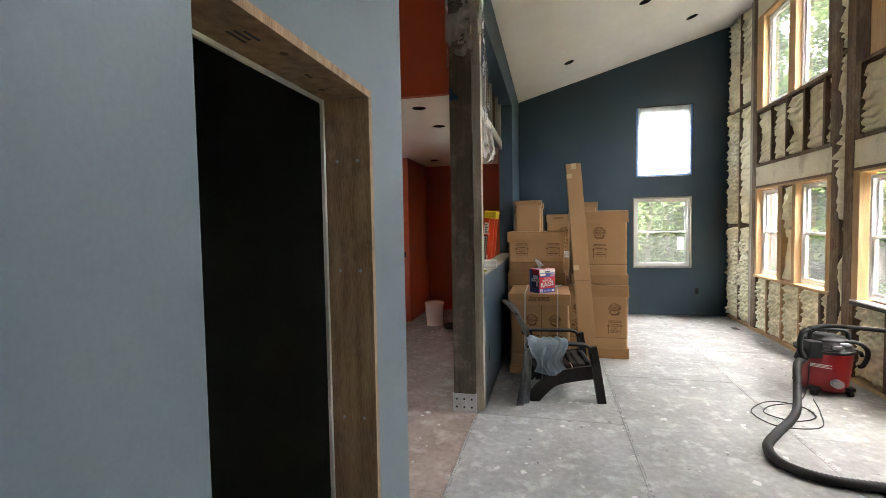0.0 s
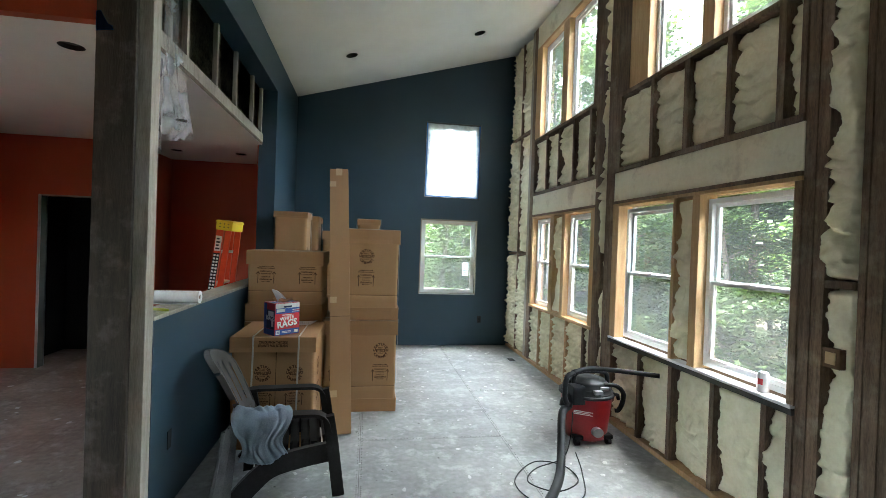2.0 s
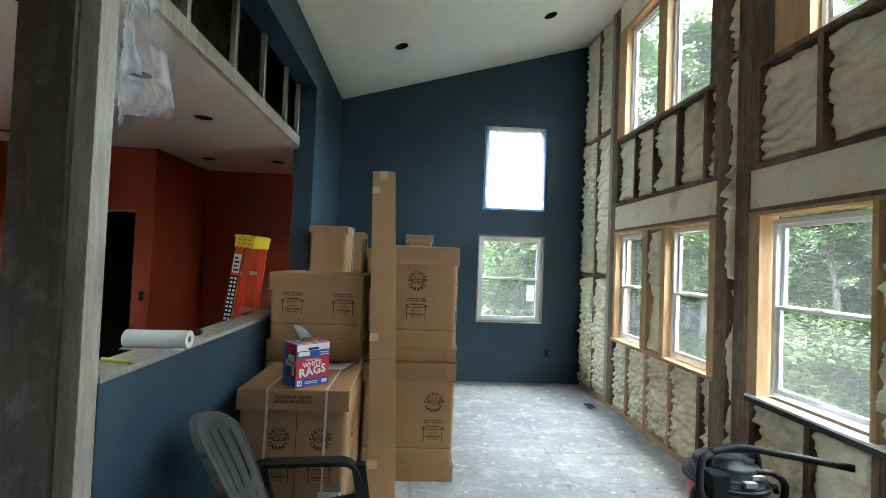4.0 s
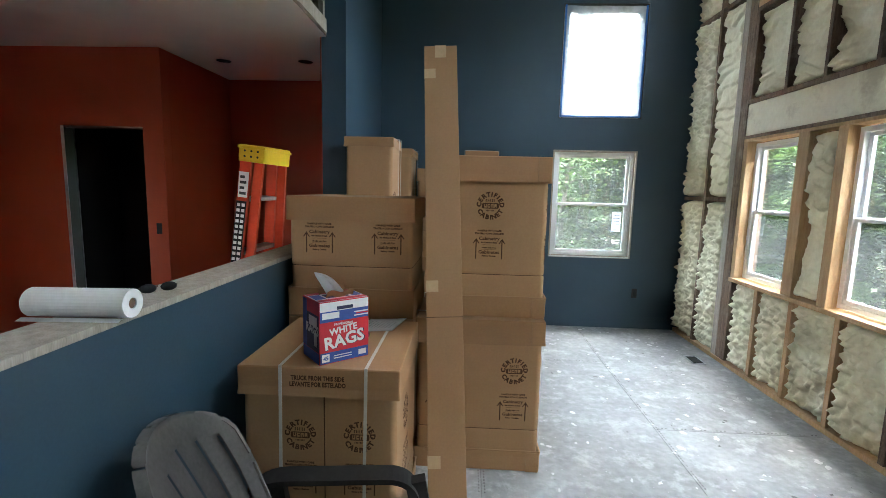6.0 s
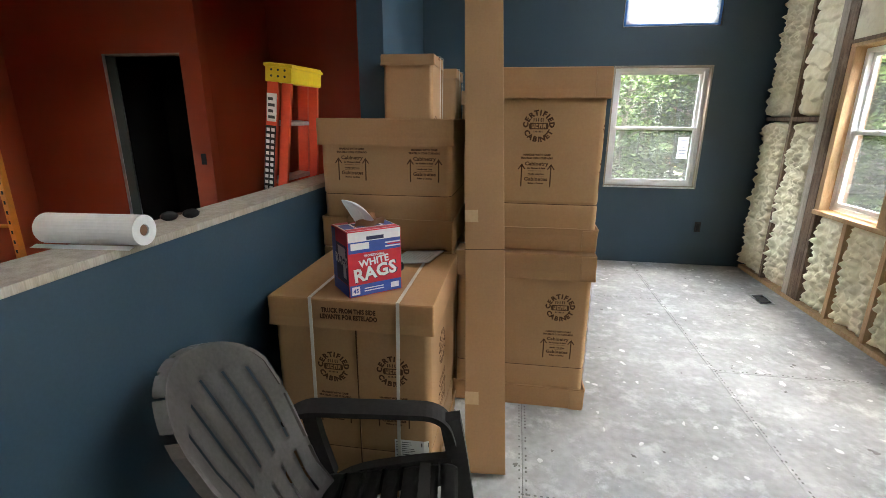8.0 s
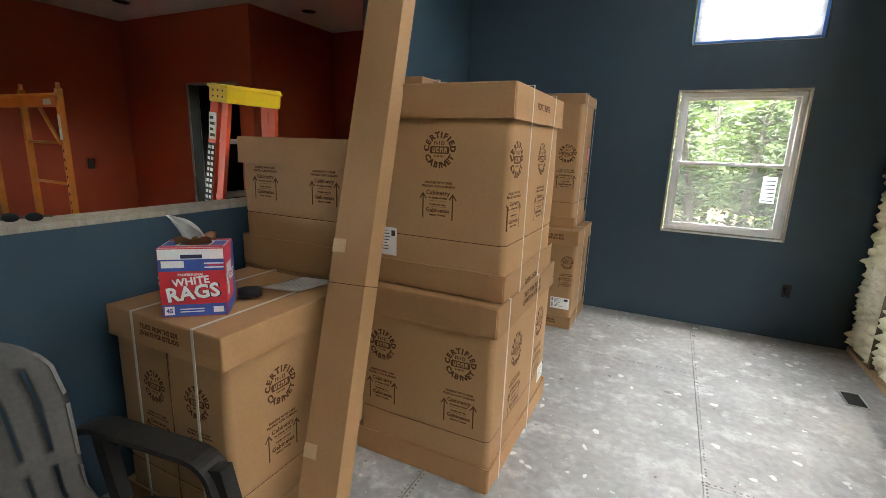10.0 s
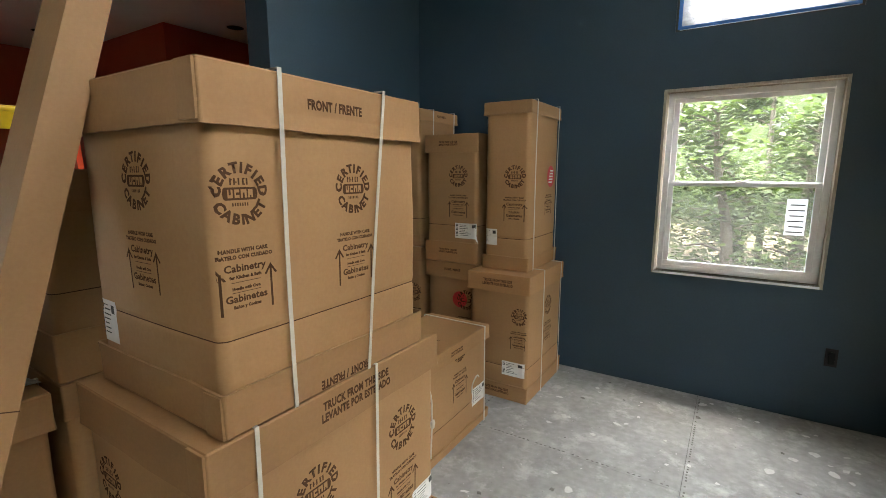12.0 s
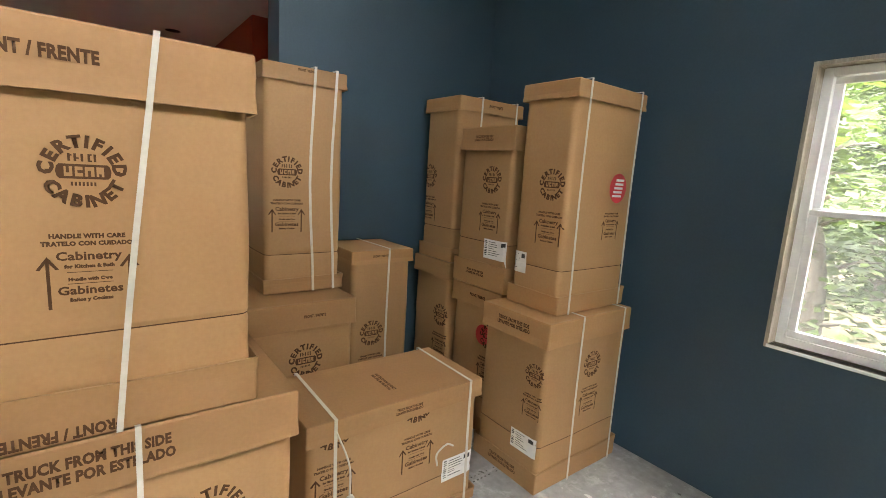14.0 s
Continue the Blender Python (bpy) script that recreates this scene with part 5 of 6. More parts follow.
def shirt_fn(u, v):
    z = 0.50 - 0.495 * v
    w = 0.5 + 0.5 * v
    x = -0.30 + 0.12 * (u - 0.5) * w - 0.04 * v + 0.02 * math.sin(u * 14 + v * 3)
    y = -0.335 - 0.05 * math.sin(u * 3.0) * w + 0.025 * noise.noise((u * 5, v * 4, 6)) + 0.15 * (u - 0.7) * (u < 0.7)
    return (x, y, z)
sheet("cloth", shirt_fn, 26, 30, SHIRT, shirt, thick=0.006)

# ---- shop vacuum ----
vac = thing("shop_vacuum", "red and black shop vacuum standing by the window wall", "vacuum cleaner")
vac.location = (3.06, 5.31, 0)
vac.scale = (1.2, 1.2, 1.0)
def lathed(name, prof, mat, par, label="", at=(0, 0, 0), seg=36):
    bm = bmesh.new()
    lathe(bm, prof, at, seg)
    return part(name, bm, mat, par, label, True)
lathed("drum", [(0.10, 0.035), (0.146, 0.04), (0.152, 0.07), (0.160, 0.16), (0.172, 0.30), (0.181, 0.385), (0.183, 0.395)], VACRED, vac, "red plastic drum")
lathed("rim", [(0.186, 0.392), (0.195, 0.398), (0.195, 0.418), (0.186, 0.424)], VACBLACK, vac)
lathed("motor_head", [(0.184, 0.424), (0.178, 0.432), (0.172, 0.434), (0.170, 0.455), (0.160, 0.462), (0.150, 0.464), (0.147, 0.505), (0.138, 0.520), (0.09, 0.524), (0.085, 0.538), (0.03, 0.54)], VACBLACK, vac, "black motor housing")
for poly in vac.children[-1].data.polygons:
    poly.use_smooth = False
bm = bmesh.new()
tube(bm, curve_points([(-0.13, -0.06, 0.50), (-0.11, -0.06, 0.585), (0.0, -0.06, 0.60), (0.11, -0.06, 0.585), (0.13, -0.06, 0.50)], 6), 0.016, 10)
part("carry_handle", bm, VACBLACK, vac, smooth=True)
block("inlet_box", VACBLACK, -0.175, -0.085, -0.165, -0.06, 0.355, 0.505, vac, "square black hose inlet", 0.012)
block("motor_grille", GREYPL, 0.03, 0.09, -0.155, -0.135, 0.472, 0.495, vac, "grey vent plate", 0.003)
bm = bmesh.new()
tube(bm, curve_points([(-0.14, -0.08, 0.40), (-0.19, -0.10, 0.37), (-0.21, -0.12, 0.33)], 5), 0.045, 14)
part("intake_port", bm, VACBLACK, vac, smooth=True)
for a in (35, 145, 225, 315):
    c, s = math.cos(radians(a)), math.sin(radians(a))
    foot = block("caster_arm", VACBLACK, c * 0.158 - 0.032, c * 0.158 + 0.032, s * 0.158 - 0.028, s * 0.158 + 0.028, 0.05, 0.085, vac, bevel=0.008)
    bm = bmesh.new()
    tube(bm, [(c * 0.166 - 0.014, s * 0.166, 0.028), (c * 0.166 + 0.014, s * 0.166, 0.028)], 0.028, 14)
    part("wheel", bm, VACBLACK, foot, smooth=False)
bm = bmesh.new()
tube(bm, [(0.0, -0.163, 0.135), (0.0, -0.20, 0.135)], 0.038, 18)
part("drain_cap", bm, GREYPL, vac, "grey drain cap")
bm = bmesh.new()
for k in range(3):
    bar_into(bm, -0.06, 0.07 - 0.02 * (k % 2), 0.012 * k, 0.012 * k + 0.007)
me = part_mesh("drum_badge", bm, PAPER)
ob = new("drum_badge", me)
ob.parent = vac
ob.matrix_local = Matrix.Translation((-0.10, -0.153, 0.27)) @ Matrix.Rotation(radians(-33), 4, "Z") @ FACES["s"]
ob["label"] = "pale maker's badge"
block("switch_plate", GREYPL, -0.03, 0.03, -0.19, -0.16, 0.445, 0.475, vac, bevel=0.004)
for y in (-0.11, -0.02):
    bm = bmesh.new()
    tube(bm, [(0.15, y, 0.42), (0.20, y + 0.03, 0.40), (0.215, y + 0.04, 0.36)], 0.014, 8)
    part("side_latch", bm, VACBLACK, vac)

bm = bmesh.new()
tube(bm, curve_points([(0.06, -0.11, 0.505), (0.15, -0.13, 0.50), (0.215, -0.12, 0.44), (0.225, -0.11, 0.36), (0.19, -0.12, 0.29), (0.165, -0.11, 0.28)], 6), 0.017, 10)
part("accessory_hose", bm, VACBLACK, vac, smooth=True)

wand = thing("vacuum_wand", "black plastic vacuum wand laid across the vacuum", "vacuum wand")
bm = bmesh.new()
tube(bm, curve_points([(2.86, 5.16, 0.615), (3.02, 5.16, 0.645), (3.20, 5.05, 0.655), (3.449, 4.867, 0.661)], 6), [0.021] * 7 + [0.019] * 12, 12)
part("tube", bm, VACBLACK, wand, smooth=True)
hose = thing("vacuum_hose", "ribbed black vacuum hose curving over the floor", "hose")
line = curve_points([(2.87, 5.16, 0.61), (2.80, 5.14, 0.58), (2.775, 5.12, 0.45), (2.80, 5.13, 0.37), (2.86, 5.18, 0.345)], 10)
bm = bmesh.new()
tube(bm, line, [0.023 if k % 2 else 0.0205 for k in range(len(line))], 12)
part("upper_loop", bm, VACBLACK, hose, smooth=True)
line = curve_points([(2.85, 5.19, 0.335), (2.74, 5.08, 0.30), (2.66, 4.90, 0.15), (2.55, 4.66, 0.04), (2.40, 4.42, 0.033), (2.20, 4.16, 0.033), (2.03, 3.90, 0.033), (2.02, 3.66, 0.033), (2.20, 3.51, 0.033), (2.50, 3.47, 0.033), (2.85, 3.42, 0.033), (3.15, 3.30, 0.033)], 22)
bm = bmesh.new()
tube(bm, line, [0.033 if k % 2 else 0.029 for k in range(len(line))], 14)
part("floor_run", bm, VACBLACK, hose, smooth=True)
cord = thing("power_cord", "thin black power cord looped on the floor", "cable")
line = curve_points([(2.90, 5.22, 0.30), (2.84, 5.12, 0.10), (2.70, 4.95, 0.006), (2.42, 4.80, 0.006), (2.30, 4.62, 0.006), (2.45, 4.48, 0.006), (2.66, 4.60, 0.006), (2.64, 4.82, 0.012), (2.44, 4.90, 0.006), (2.20, 4.62, 0.012), (2.28, 4.36, 0.006), (2.58, 4.38, 0.006), (2.74, 4.70, 0.006), (2.83, 5.0, 0.02)], 12)
bm = bmesh.new()
tube(bm, line, 0.0045, 6)
part("cable", bm, VACBLACK, cord, smooth=True)

# ---- drink can on the sill ----
can = thing("drink_can", "silver drink can with a red mark on the window sill", "can")
can.location = (3.515, 3.985, 0.818)
lathed("shell", [(0.024, 0.0), (0.032, 0.006), (0.033, 0.012), (0.033, 0.105), (0.026, 0.118), (0.026, 0.122)], ALU, can, "silver aluminium")
bm = bmesh.new()
for k in range(6):
    a0, a1 = radians(175 + 8 * k), radians(183 + 8 * k)
    bm.faces.new([bm.verts.new((0.0338 * math.cos(a), 0.0338 * math.sin(a), z)) for a, z in ((a0, 0.05), (a1, 0.05), (a1, 0.085), (a0, 0.085))])
part("printed_mark", bm, REDTAG, can, "red printed mark")

# ---- box of rags, papers, can on the strapped carton ----
rag = thing("rag_box", "red, white and blue box of white rags, opened at the top", "box")
rag.matrix_world = pose(0.443, 5.322, 0.8765, 0, 0, 41)
W, D, H = 0.218, 0.165, 0.255
RAGRED = material("red_box_print", (0.50, 0.018, 0.03), (0.58, 0.025, 0.04), 0.45, 5.0, 0.0)
RAGBLUE = material("blue_box_print", (0.03, 0.07, 0.30), (0.045, 0.10, 0.38), 0.45, 5.0, 0.0)
RAGNAVY = material("navy_box_print", (0.012, 0.016, 0.06), (0.02, 0.025, 0.09), 0.45, 5.0, 0.0)
block("carton_shell", RAGRED, 0, W, 0, D, 0, H, rag, "printed card box", 0.003)
FS = FACES["s"]
def on_front(name, mat, x0, x1, z0, z1, off=0.0008, text=None, size=0.05, slant=0.0):
    bm = bmesh.new()
    if text:
        lines_into(bm, letters(text, size, size * 0.035), Matrix(((1, slant, 0, 0), (0, 1, 0, 0), (0, 0, 1, 0), (0, 0, 0, 1))))
        at = ((x0 + x1) / 2, -off, z0)
    else:
        bar_into(bm, 0, x1 - x0, 0, z1 - z0)
        at = (x0, -off, z0)
    ob = new(name, part_mesh(name, bm, mat))
    ob.parent = rag
    ob.matrix_local = Matrix.Translation(at) @ FS @ (Matrix.Rotation(radians(6), 4, "Z") if text and size > 0.03 else Matrix())
    return ob
on_front("blue_band", RAGBLUE, 0.003, W - 0.003, 0.003, 0.048)
on_front("white_band", PAPER, 0.003, W - 0.003, 0.205, 0.252)
on_front("blue_panel", RAGBLUE, 0.003, W - 0.003, 0.172, 0.215, 0.0012)
on_front("badge_shape", PAPER, 0.012, 0.085, 0.185, 0.21, 0.0018)
on_front("stripe", REDTAG, 0.16, 0.214, 0.19, 0.195, 0.0018)
on_front("stripe", PAPER, 0.15, 0.214, 0.197, 0.202, 0.0018)
on_front("stripe", PAPER, 0.15, 0.214, 0.182, 0.187, 0.0018)
on_front("handle_cut", RAGNAVY, 0.075, 0.145, 0.218, 0.232, 0.0014)
on_front("lettering_shadow", RAGNAVY, 0.0, W + 0.006, 0.067, 0, 0.0014, "RAGS", 0.072)
on_front("lettering", PAPER, 0.0, W, 0.069, 0, 0.0022, "RAGS", 0.070)
on_front("lettering", PAPER, 0.01, W - 0.02, 0.122, 0, 0.0022, "WHITE", 0.038)
on_front("lettering", PAPER, 0.01, W - 0.02, 0.155, 0, 0.0022, "PROFESSIONAL", 0.012)
on_front("count_patch", PAPER, 0.01, 0.042, 0.01, 0.042, 0.0014)
on_front("lettering", RAGBLUE, 0.01, 0.042, 0.018, 0, 0.0022, "45", 0.022)
for z in (0.018, 0.028):
    on_front("small_print", PAPER, 0.06, 0.14, z, z + 0.004, 0.0014)
on_front("small_print", PAPER, 0.17, 0.205, 0.014, 0.036, 0.0014)
# sides
for x, sgn in ((-0.0008, -1), (W + 0.0008, 1)):
    for nm, mat, a, b, z0, z1, k in (("side_panel", RAGNAVY if sgn < 0 else RAGRED, 0.003, D - 0.003, 0.05, 0.20, 0), ("side_band", RAGBLUE, 0.003, D - 0.003, 0.003, 0.048, 0), ("side_band", RAGBLUE, D - 0.045, D - 0.003, 0.05, 0.25, 1), ("side_print", PAPER, 0.02, 0.10, 0.15, 0.19, 1), ("side_print", PAPER, 0.02, 0.05, 0.07, 0.12, 1)):
        bm = bmesh.new()
        xx = x + sgn * 0.0005 * k
        bm.faces.new([bm.verts.new((xx, a_, z_)) for a_, z_ in ((a, z0), (b, z0), (b, z1), (a, z1))])
        part(nm, bm, mat, rag)
    bm = bmesh.new()
    lines_into(bm, letters("RAGS", 0.05, 0.002), Matrix())
    ob = new("side_lettering", part_mesh("side_lettering", bm, PAPER))
    ob.parent = rag
    face = FACES["e"] if sgn > 0 else Matrix(((0, 0, -1, 0), (-1, 0, 0, 0), (0, 1, 0, 0), (0, 0, 0, 1)))
    ob.matrix_local = Matrix.Translation((x + sgn * 0.0015, 0.065, 0.12)) @ face
bm = bmesh.new()
box_into(bm, 0.004, W - 0.004, 0.004, D - 0.004, H + 0.0003, H + 0.0012)
part("top_print", bm, PAPER, rag, "white top panel")
for nm, mat, x0, x1, y0, y1 in (("red_top_band", RAGRED, 0.006, W - 0.006, 0.006, 0.036), ("red_top_band", RAGRED, 0.006, W - 0.006, D - 0.036, D - 0.006), ("blue_top_patch", RAGBLUE, 0.008, 0.05, 0.045, D - 0.045), ("blue_top_patch", RAGBLUE, W - 0.05, W - 0.008, 0.045, D - 0.045)):
    block(nm, mat, x0, x1, y0, y1, H + 0.0013, H + 0.0018, rag)
bm = bmesh.new()
box_into(bm, 0.06, W - 0.06, 0.05, D - 0.05, H + 0.0013, H + 0.002)
part("torn_opening", bm, RAGNAVY, rag, "torn opening")
for s in (0, 1):
    def flap(u, v, s=s):
        return (0.05 + 0.12 * u, 0.05 + (D - 0.1) * s + (1 if s else -1) * 0.03 * v * 0.6, H + 0.003 + 0.028 * v + 0.006 * math.sin(u * 9))
    sheet("torn_flap", flap, 8, 4, CARD, rag, "torn brown card edge", 0.001)
def tissue(u, v):
    r = 0.03 * (1 - v) + 0.006 + 0.03 * v * (1 - v)
    a = u * math.pi * 1.4
    return (W * 0.5 + r * math.cos(a) - 0.085 * v ** 1.6, D * 0.5 + r * math.sin(a) * (1 + 0.6 * v) + 0.012 * noise.noise((u * 4, v * 4, 2)), H + 0.005 + 0.10 * v + 0.02 * math.sin(a * 2) * v * (1 - v) * 3)
sheet("rag_sheet", tissue, 22, 18, PAPER, rag, "white rag pulled from the top", 0.0015)

papers = thing("paper_sheets", "loose white printed sheets on the carton", "paper")
def paper_fn(u, v):
    return (0.47 + 0.19 * u + 0.045 * v, 5.735 + 0.225 * v + 0.03 * u, 0.887 + 0.006 * noise.noise((u * 3, v * 3, 1)) ** 2 + 0.004 * u * u)
sheet("top_sheet", paper_fn, 12, 10, PAPER, papers)
bm = bmesh.new()
for k in range(8):
    x, z = 0.515 + 0.017 * k, 0.8945
    bm.faces.new([bm.verts.new(p) for p in ((x, 5.79, z), (x + 0.003, 5.79, z), (x + 0.028, 5.91 - 0.008 * (k % 3), z), (x + 0.025, 5.91 - 0.008 * (k % 3), z))])
part("printed_lines", bm, GREYPL, papers, "grey printed lines")
# crumpled black plastic, simplified to the shape of a can
blackwad = thing("black_can", "crumpled black plastic on the carton, modelled as a small can", "can")
bm = bmesh.new()
tube(bm, [(0.50, 5.60, 0.903), (0.52, 5.625, 0.905), (0.55, 5.655, 0.905), (0.56, 5.665, 0.905)], [0.02, 0.025, 0.024, 0.018], 16)
part("shell", bm, VACBLACK, blackwad, smooth=True)
bm = bmesh.new()
tube(bm, [(0.4985, 5.5985, 0.903), (0.5, 5.60, 0.903)], 0.016, 14)
part("lid_disc", bm, REDTAG, blackwad, "red end")

# ---- on the half wall ----
roll = thing("paper_roll", "white paper roll lying across the half wall cap", "paper roll")
bm = bmesh.new()
n = 28
rings = []
for x, r in ((-0.235, 0.016), (-0.235, 0.042), (0.046, 0.042), (0.046, 0.016)):
    rings.append([bm.verts.new((x, 4.84 + 0.08 * (x + 0.235) + r * math.cos(2 * math.pi * k / n), 1.233 + r * math.sin(2 * math.pi * k / n))) for k in range(n)])
for a, b in zip(rings, rings[1:] + rings[:1]):
    for k in range(n):
        bm.faces.new((a[k], a[(k + 1) % n], b[(k + 1) % n], b[k]))
bmesh.ops.recalc_face_normals(bm, faces=bm.faces)
part("sheet_roll", bm, PAPER, roll)
bm = bmesh.new()
tube(bm, [(-0.233, 4.84, 1.233), (0.043, 4.862, 1.233)], 0.0155, 14)
part("core", bm, SHEATH, roll, "brown card core")
def tail(u, v):
    return (-0.235 + 0.28 * u, 4.80 - 0.02 * v + 0.08 * 0.28 * u, 1.1915 + 0.006 * (1 - v))
sheet("loose_end", tail, 6, 4, PAPER, roll, thick=0.001)
pen = thing("marker_pen", "yellow-green marker lying on the half wall cap", "pen")
bm = bmesh.new()
tube(bm, [(-0.155, 4.552, 1.1985), (-0.04, 4.51, 1.1985), (-0.012, 4.50, 1.1985), (0.0, 4.496, 1.1985)], [0.0085, 0.0085, 0.007, 0.003], 10)
part("barrel", bm, material("lime_plastic", (0.42, 0.44, 0.03), (0.50, 0.52, 0.05), 0.4, 5.0, 0.0), pen, smooth=True)
glasses = thing("safety_glasses", "dark safety glasses with orange tint on the half wall cap", "glasses")
for k, (x, y) in enumerate(((-0.115, 5.15), (-0.075, 5.205))):
    bm = bmesh.new()
    bmesh.ops.create_uvsphere(bm, u_segments=14, v_segments=8, radius=0.028, matrix=Matrix.Translation((x, y, 1.207)) @ Matrix.Rotation(radians(52), 4, "Z") @ Matrix.Diagonal((1.0, 0.35, 0.6, 1)))
    part("lens", bm, VACBLACK, glasses, smooth=True)
bm = bmesh.new()
tube(bm, curve_points([(-0.13, 5.13, 1.21), (-0.16, 5.18, 1.20), (-0.15, 5.25, 1.195)], 6), 0.004, 6)
tube(bm, curve_points([(-0.06, 5.225, 1.21), (-0.10, 5.27, 1.20), (-0.15, 5.28, 1.195)], 6), 0.004, 6)
part("temple", bm, SHEATH, glasses)

# ---- stepladder, folded, leaning on the half wall ----
ladder = thing("stepladder", "folded orange fibreglass stepladder with yellow cap leaning on the half wall", "ladder")
ladder.matrix_world = Matrix.Translation((-0.405, 6.29, 0.0)) @ Matrix.Rotation(radians(5.6), 4, "Y")
HL = 1.80
def rail(x0, x1, yb, yt, name, mat=FIBRE):
    bm = bmesh.new()
    lo = [(x0, yb - 0.012), (x1, yb - 0.012), (x1, yb + 0.012), (x0, yb + 0.012)]
    hi = [(x0, yt - 0.012), (x1, yt - 0.012), (x1, yt + 0.012), (x0, yt + 0.012)]
    a = [bm.verts.new((*p, 0.006)) for p in lo]
    b = [bm.verts.new((*p, HL - 0.04)) for p in hi]
    for k in range(4):
        bm.faces.new((a[k], a[(k + 1) % 4], b[(k + 1) % 4], b[k]))
    bm.faces.new(a[::-1])
    bm.faces.new(b)
    return part(name, bm, mat, ladder)
for s in (-1, 1):
    r = rail(-0.005, 0.055, s * 0.30, s * 0.165, "front_rail")
    rail(0.070, 0.118, s * 0.28, s * 0.155, "rear_rail")
    bm = bmesh.new()
    for k in range(15):
        z = 1.05 + 0.03 * k
        yy = s * (0.30 - 0.135 * z / HL) - 0.0135
        for c in (0, 1):
            bm.faces.new([bm.verts.new(p) for p in ((0.003 + 0.026 * c, yy, z), (0.021 + 0.026 * c, yy, z), (0.021 + 0.026 * c, yy, z + 0.017), (0.003 + 0.026 * c, yy, z + 0.017))])
    if s < 0:
        strip = bmesh.new()
        ends = [[strip.verts.new((x, -0.30 + 0.135 * z / HL - dy, z)) for x, dy in ((-0.003, 0.0129), (0.053, 0.0129), (0.053, 0.0), (-0.003, 0.0))] for z in (1.0, 1.50)]
        for k in range(4):
            strip.faces.new((ends[0][k], ends[0][(k + 1) % 4], ends[1][(k + 1) % 4], ends[1][k]))
        strip.faces.new(ends[0])
        strip.faces.new(ends[1])
        part("warning_strip", strip, VACBLACK, r)
        part("warning_marks", bm, PAPER, r, "white check marks")
        lab = block("warning_label", PAPER, 0.0, 0.052, -0.30 + 0.135 * 0.885 - 0.0150, -0.30 + 0.135 * 0.885 - 0.006, 1.52, 1.66, r, "white warning label")
        for k in range(4):
            block("label_bar", PRINT, 0.008, 0.044 - 0.01 * (k % 2), -0.30 + 0.135 * 0.885 - 0.0158, -0.30 + 0.135 * 0.885 - 0.0152, 1.535 + 0.03 * k, 1.55 + 0.03 * k, r)
    else:
        bm.free()
for k in range(5):
    z = 0.3 + 0.30 * k
    w = 0.30 - 0.135 * z / HL - 0.013
    block("step", ALU, -0.002, 0.068, -w, w, z, z + 0.022, ladder, "aluminium step", 0.003)
bm = bmesh.new()
box_into(bm, -0.016, 0.128, -0.185, 0.185, HL - 0.085, HL + 0.012, 0.012)
for v in bm.verts:
    if v.co.z > HL - 0.02:
        v.co.z += 0.006 * math.sin(v.co.y * 40)
cap = part("top_cap", bm, YELLOW, ladder, "yellow plastic cap")
for x in (0.02, 0.056, 0.092):
    for z in (HL - 0.055, HL - 0.025):
        bm = bmesh.new()
        tube(bm, [(x, -0.1852, z), (x, -0.1862, z)], 0.006, 10)
        part("rivet_hole", bm, SHADOWWOOD, cap)
bm = bmesh.new()
box_into(bm, -0.022, 0.134, -0.191, 0.191, HL - 0.012, HL + 0.004, 0.006)
part("cap_lip", bm, YELLOW, cap)

# ---- scaffold ----
scaf = thing("rolling_scaffold", "orange steel rolling scaffold in the red room", "scaffold")
def pipe(name, pts, r, mat=ORANGE, label=""):
    bm = bmesh.new()
    tube(bm, pts, r, 12)
    return part(name, bm, mat, scaf, label, True)
Y0, Y1 = 6.43, 7.15
for y in (Y0,):
    for x in (-2.432, -3.02, -3.68):
        p = block("post", ORANGE, x - 0.021, x + 0.021, y - 0.021, y + 0.021, 0.14, 1.86, scaf, bevel=0.004)
        for k in range(14):
            if y == Y0 and x > -2.5:
                # flat black plates paint the shade of the open holes
                block("pin_hole", BLACK, x - 0.007, x + 0.007, y - 0.0225, y - 0.0205, 0.45 + 0.07 * k, 0.475 + 0.07 * k, p)
        pipe("post_pin", [(x, y, 1.86), (x, y, 1.905)], 0.015)
        pipe("caster_stem", [(x, y, 0.10), (x, y, 0.15)], 0.014, GALV)
        bm = bmesh.new()
        tube(bm, [(x - 0.016, y, 0.055), (x + 0.016, y, 0.055)], 0.055, 16)
        part("caster_wheel", bm, VACBLACK, scaf, "black caster wheel", True)
    for z in (0.45, 0.78, 1.105, 1.437):
        pipe("rung", [(-2.452, y, z), (-3.0, y, z)], 0.0125)
    block("top_rail", ORANGE, -3.70, -2.42, y - 0.028, y - 0.0225, 1.715, 1.80, scaf, bevel=0.002)
    pipe("rail_edge", [(-3.70, y - 0.03, 1.81), (-2.42, y - 0.03, 1.81)], 0.014)
    pipe("knee_brace", [(-2.45, y - 0.026, 1.43), (-2.70, y - 0.026, 1.72)], 0.015)
    block("rail_badge", PAPER, -2.62, -2.50, y - 0.0315, y - 0.0285, 1.735, 1.78, scaf, "white badge")
    block("post_label", PAPER, -2.45, -2.416, y - 0.0235, y - 0.0212, 1.46, 1.66, scaf, "white label")

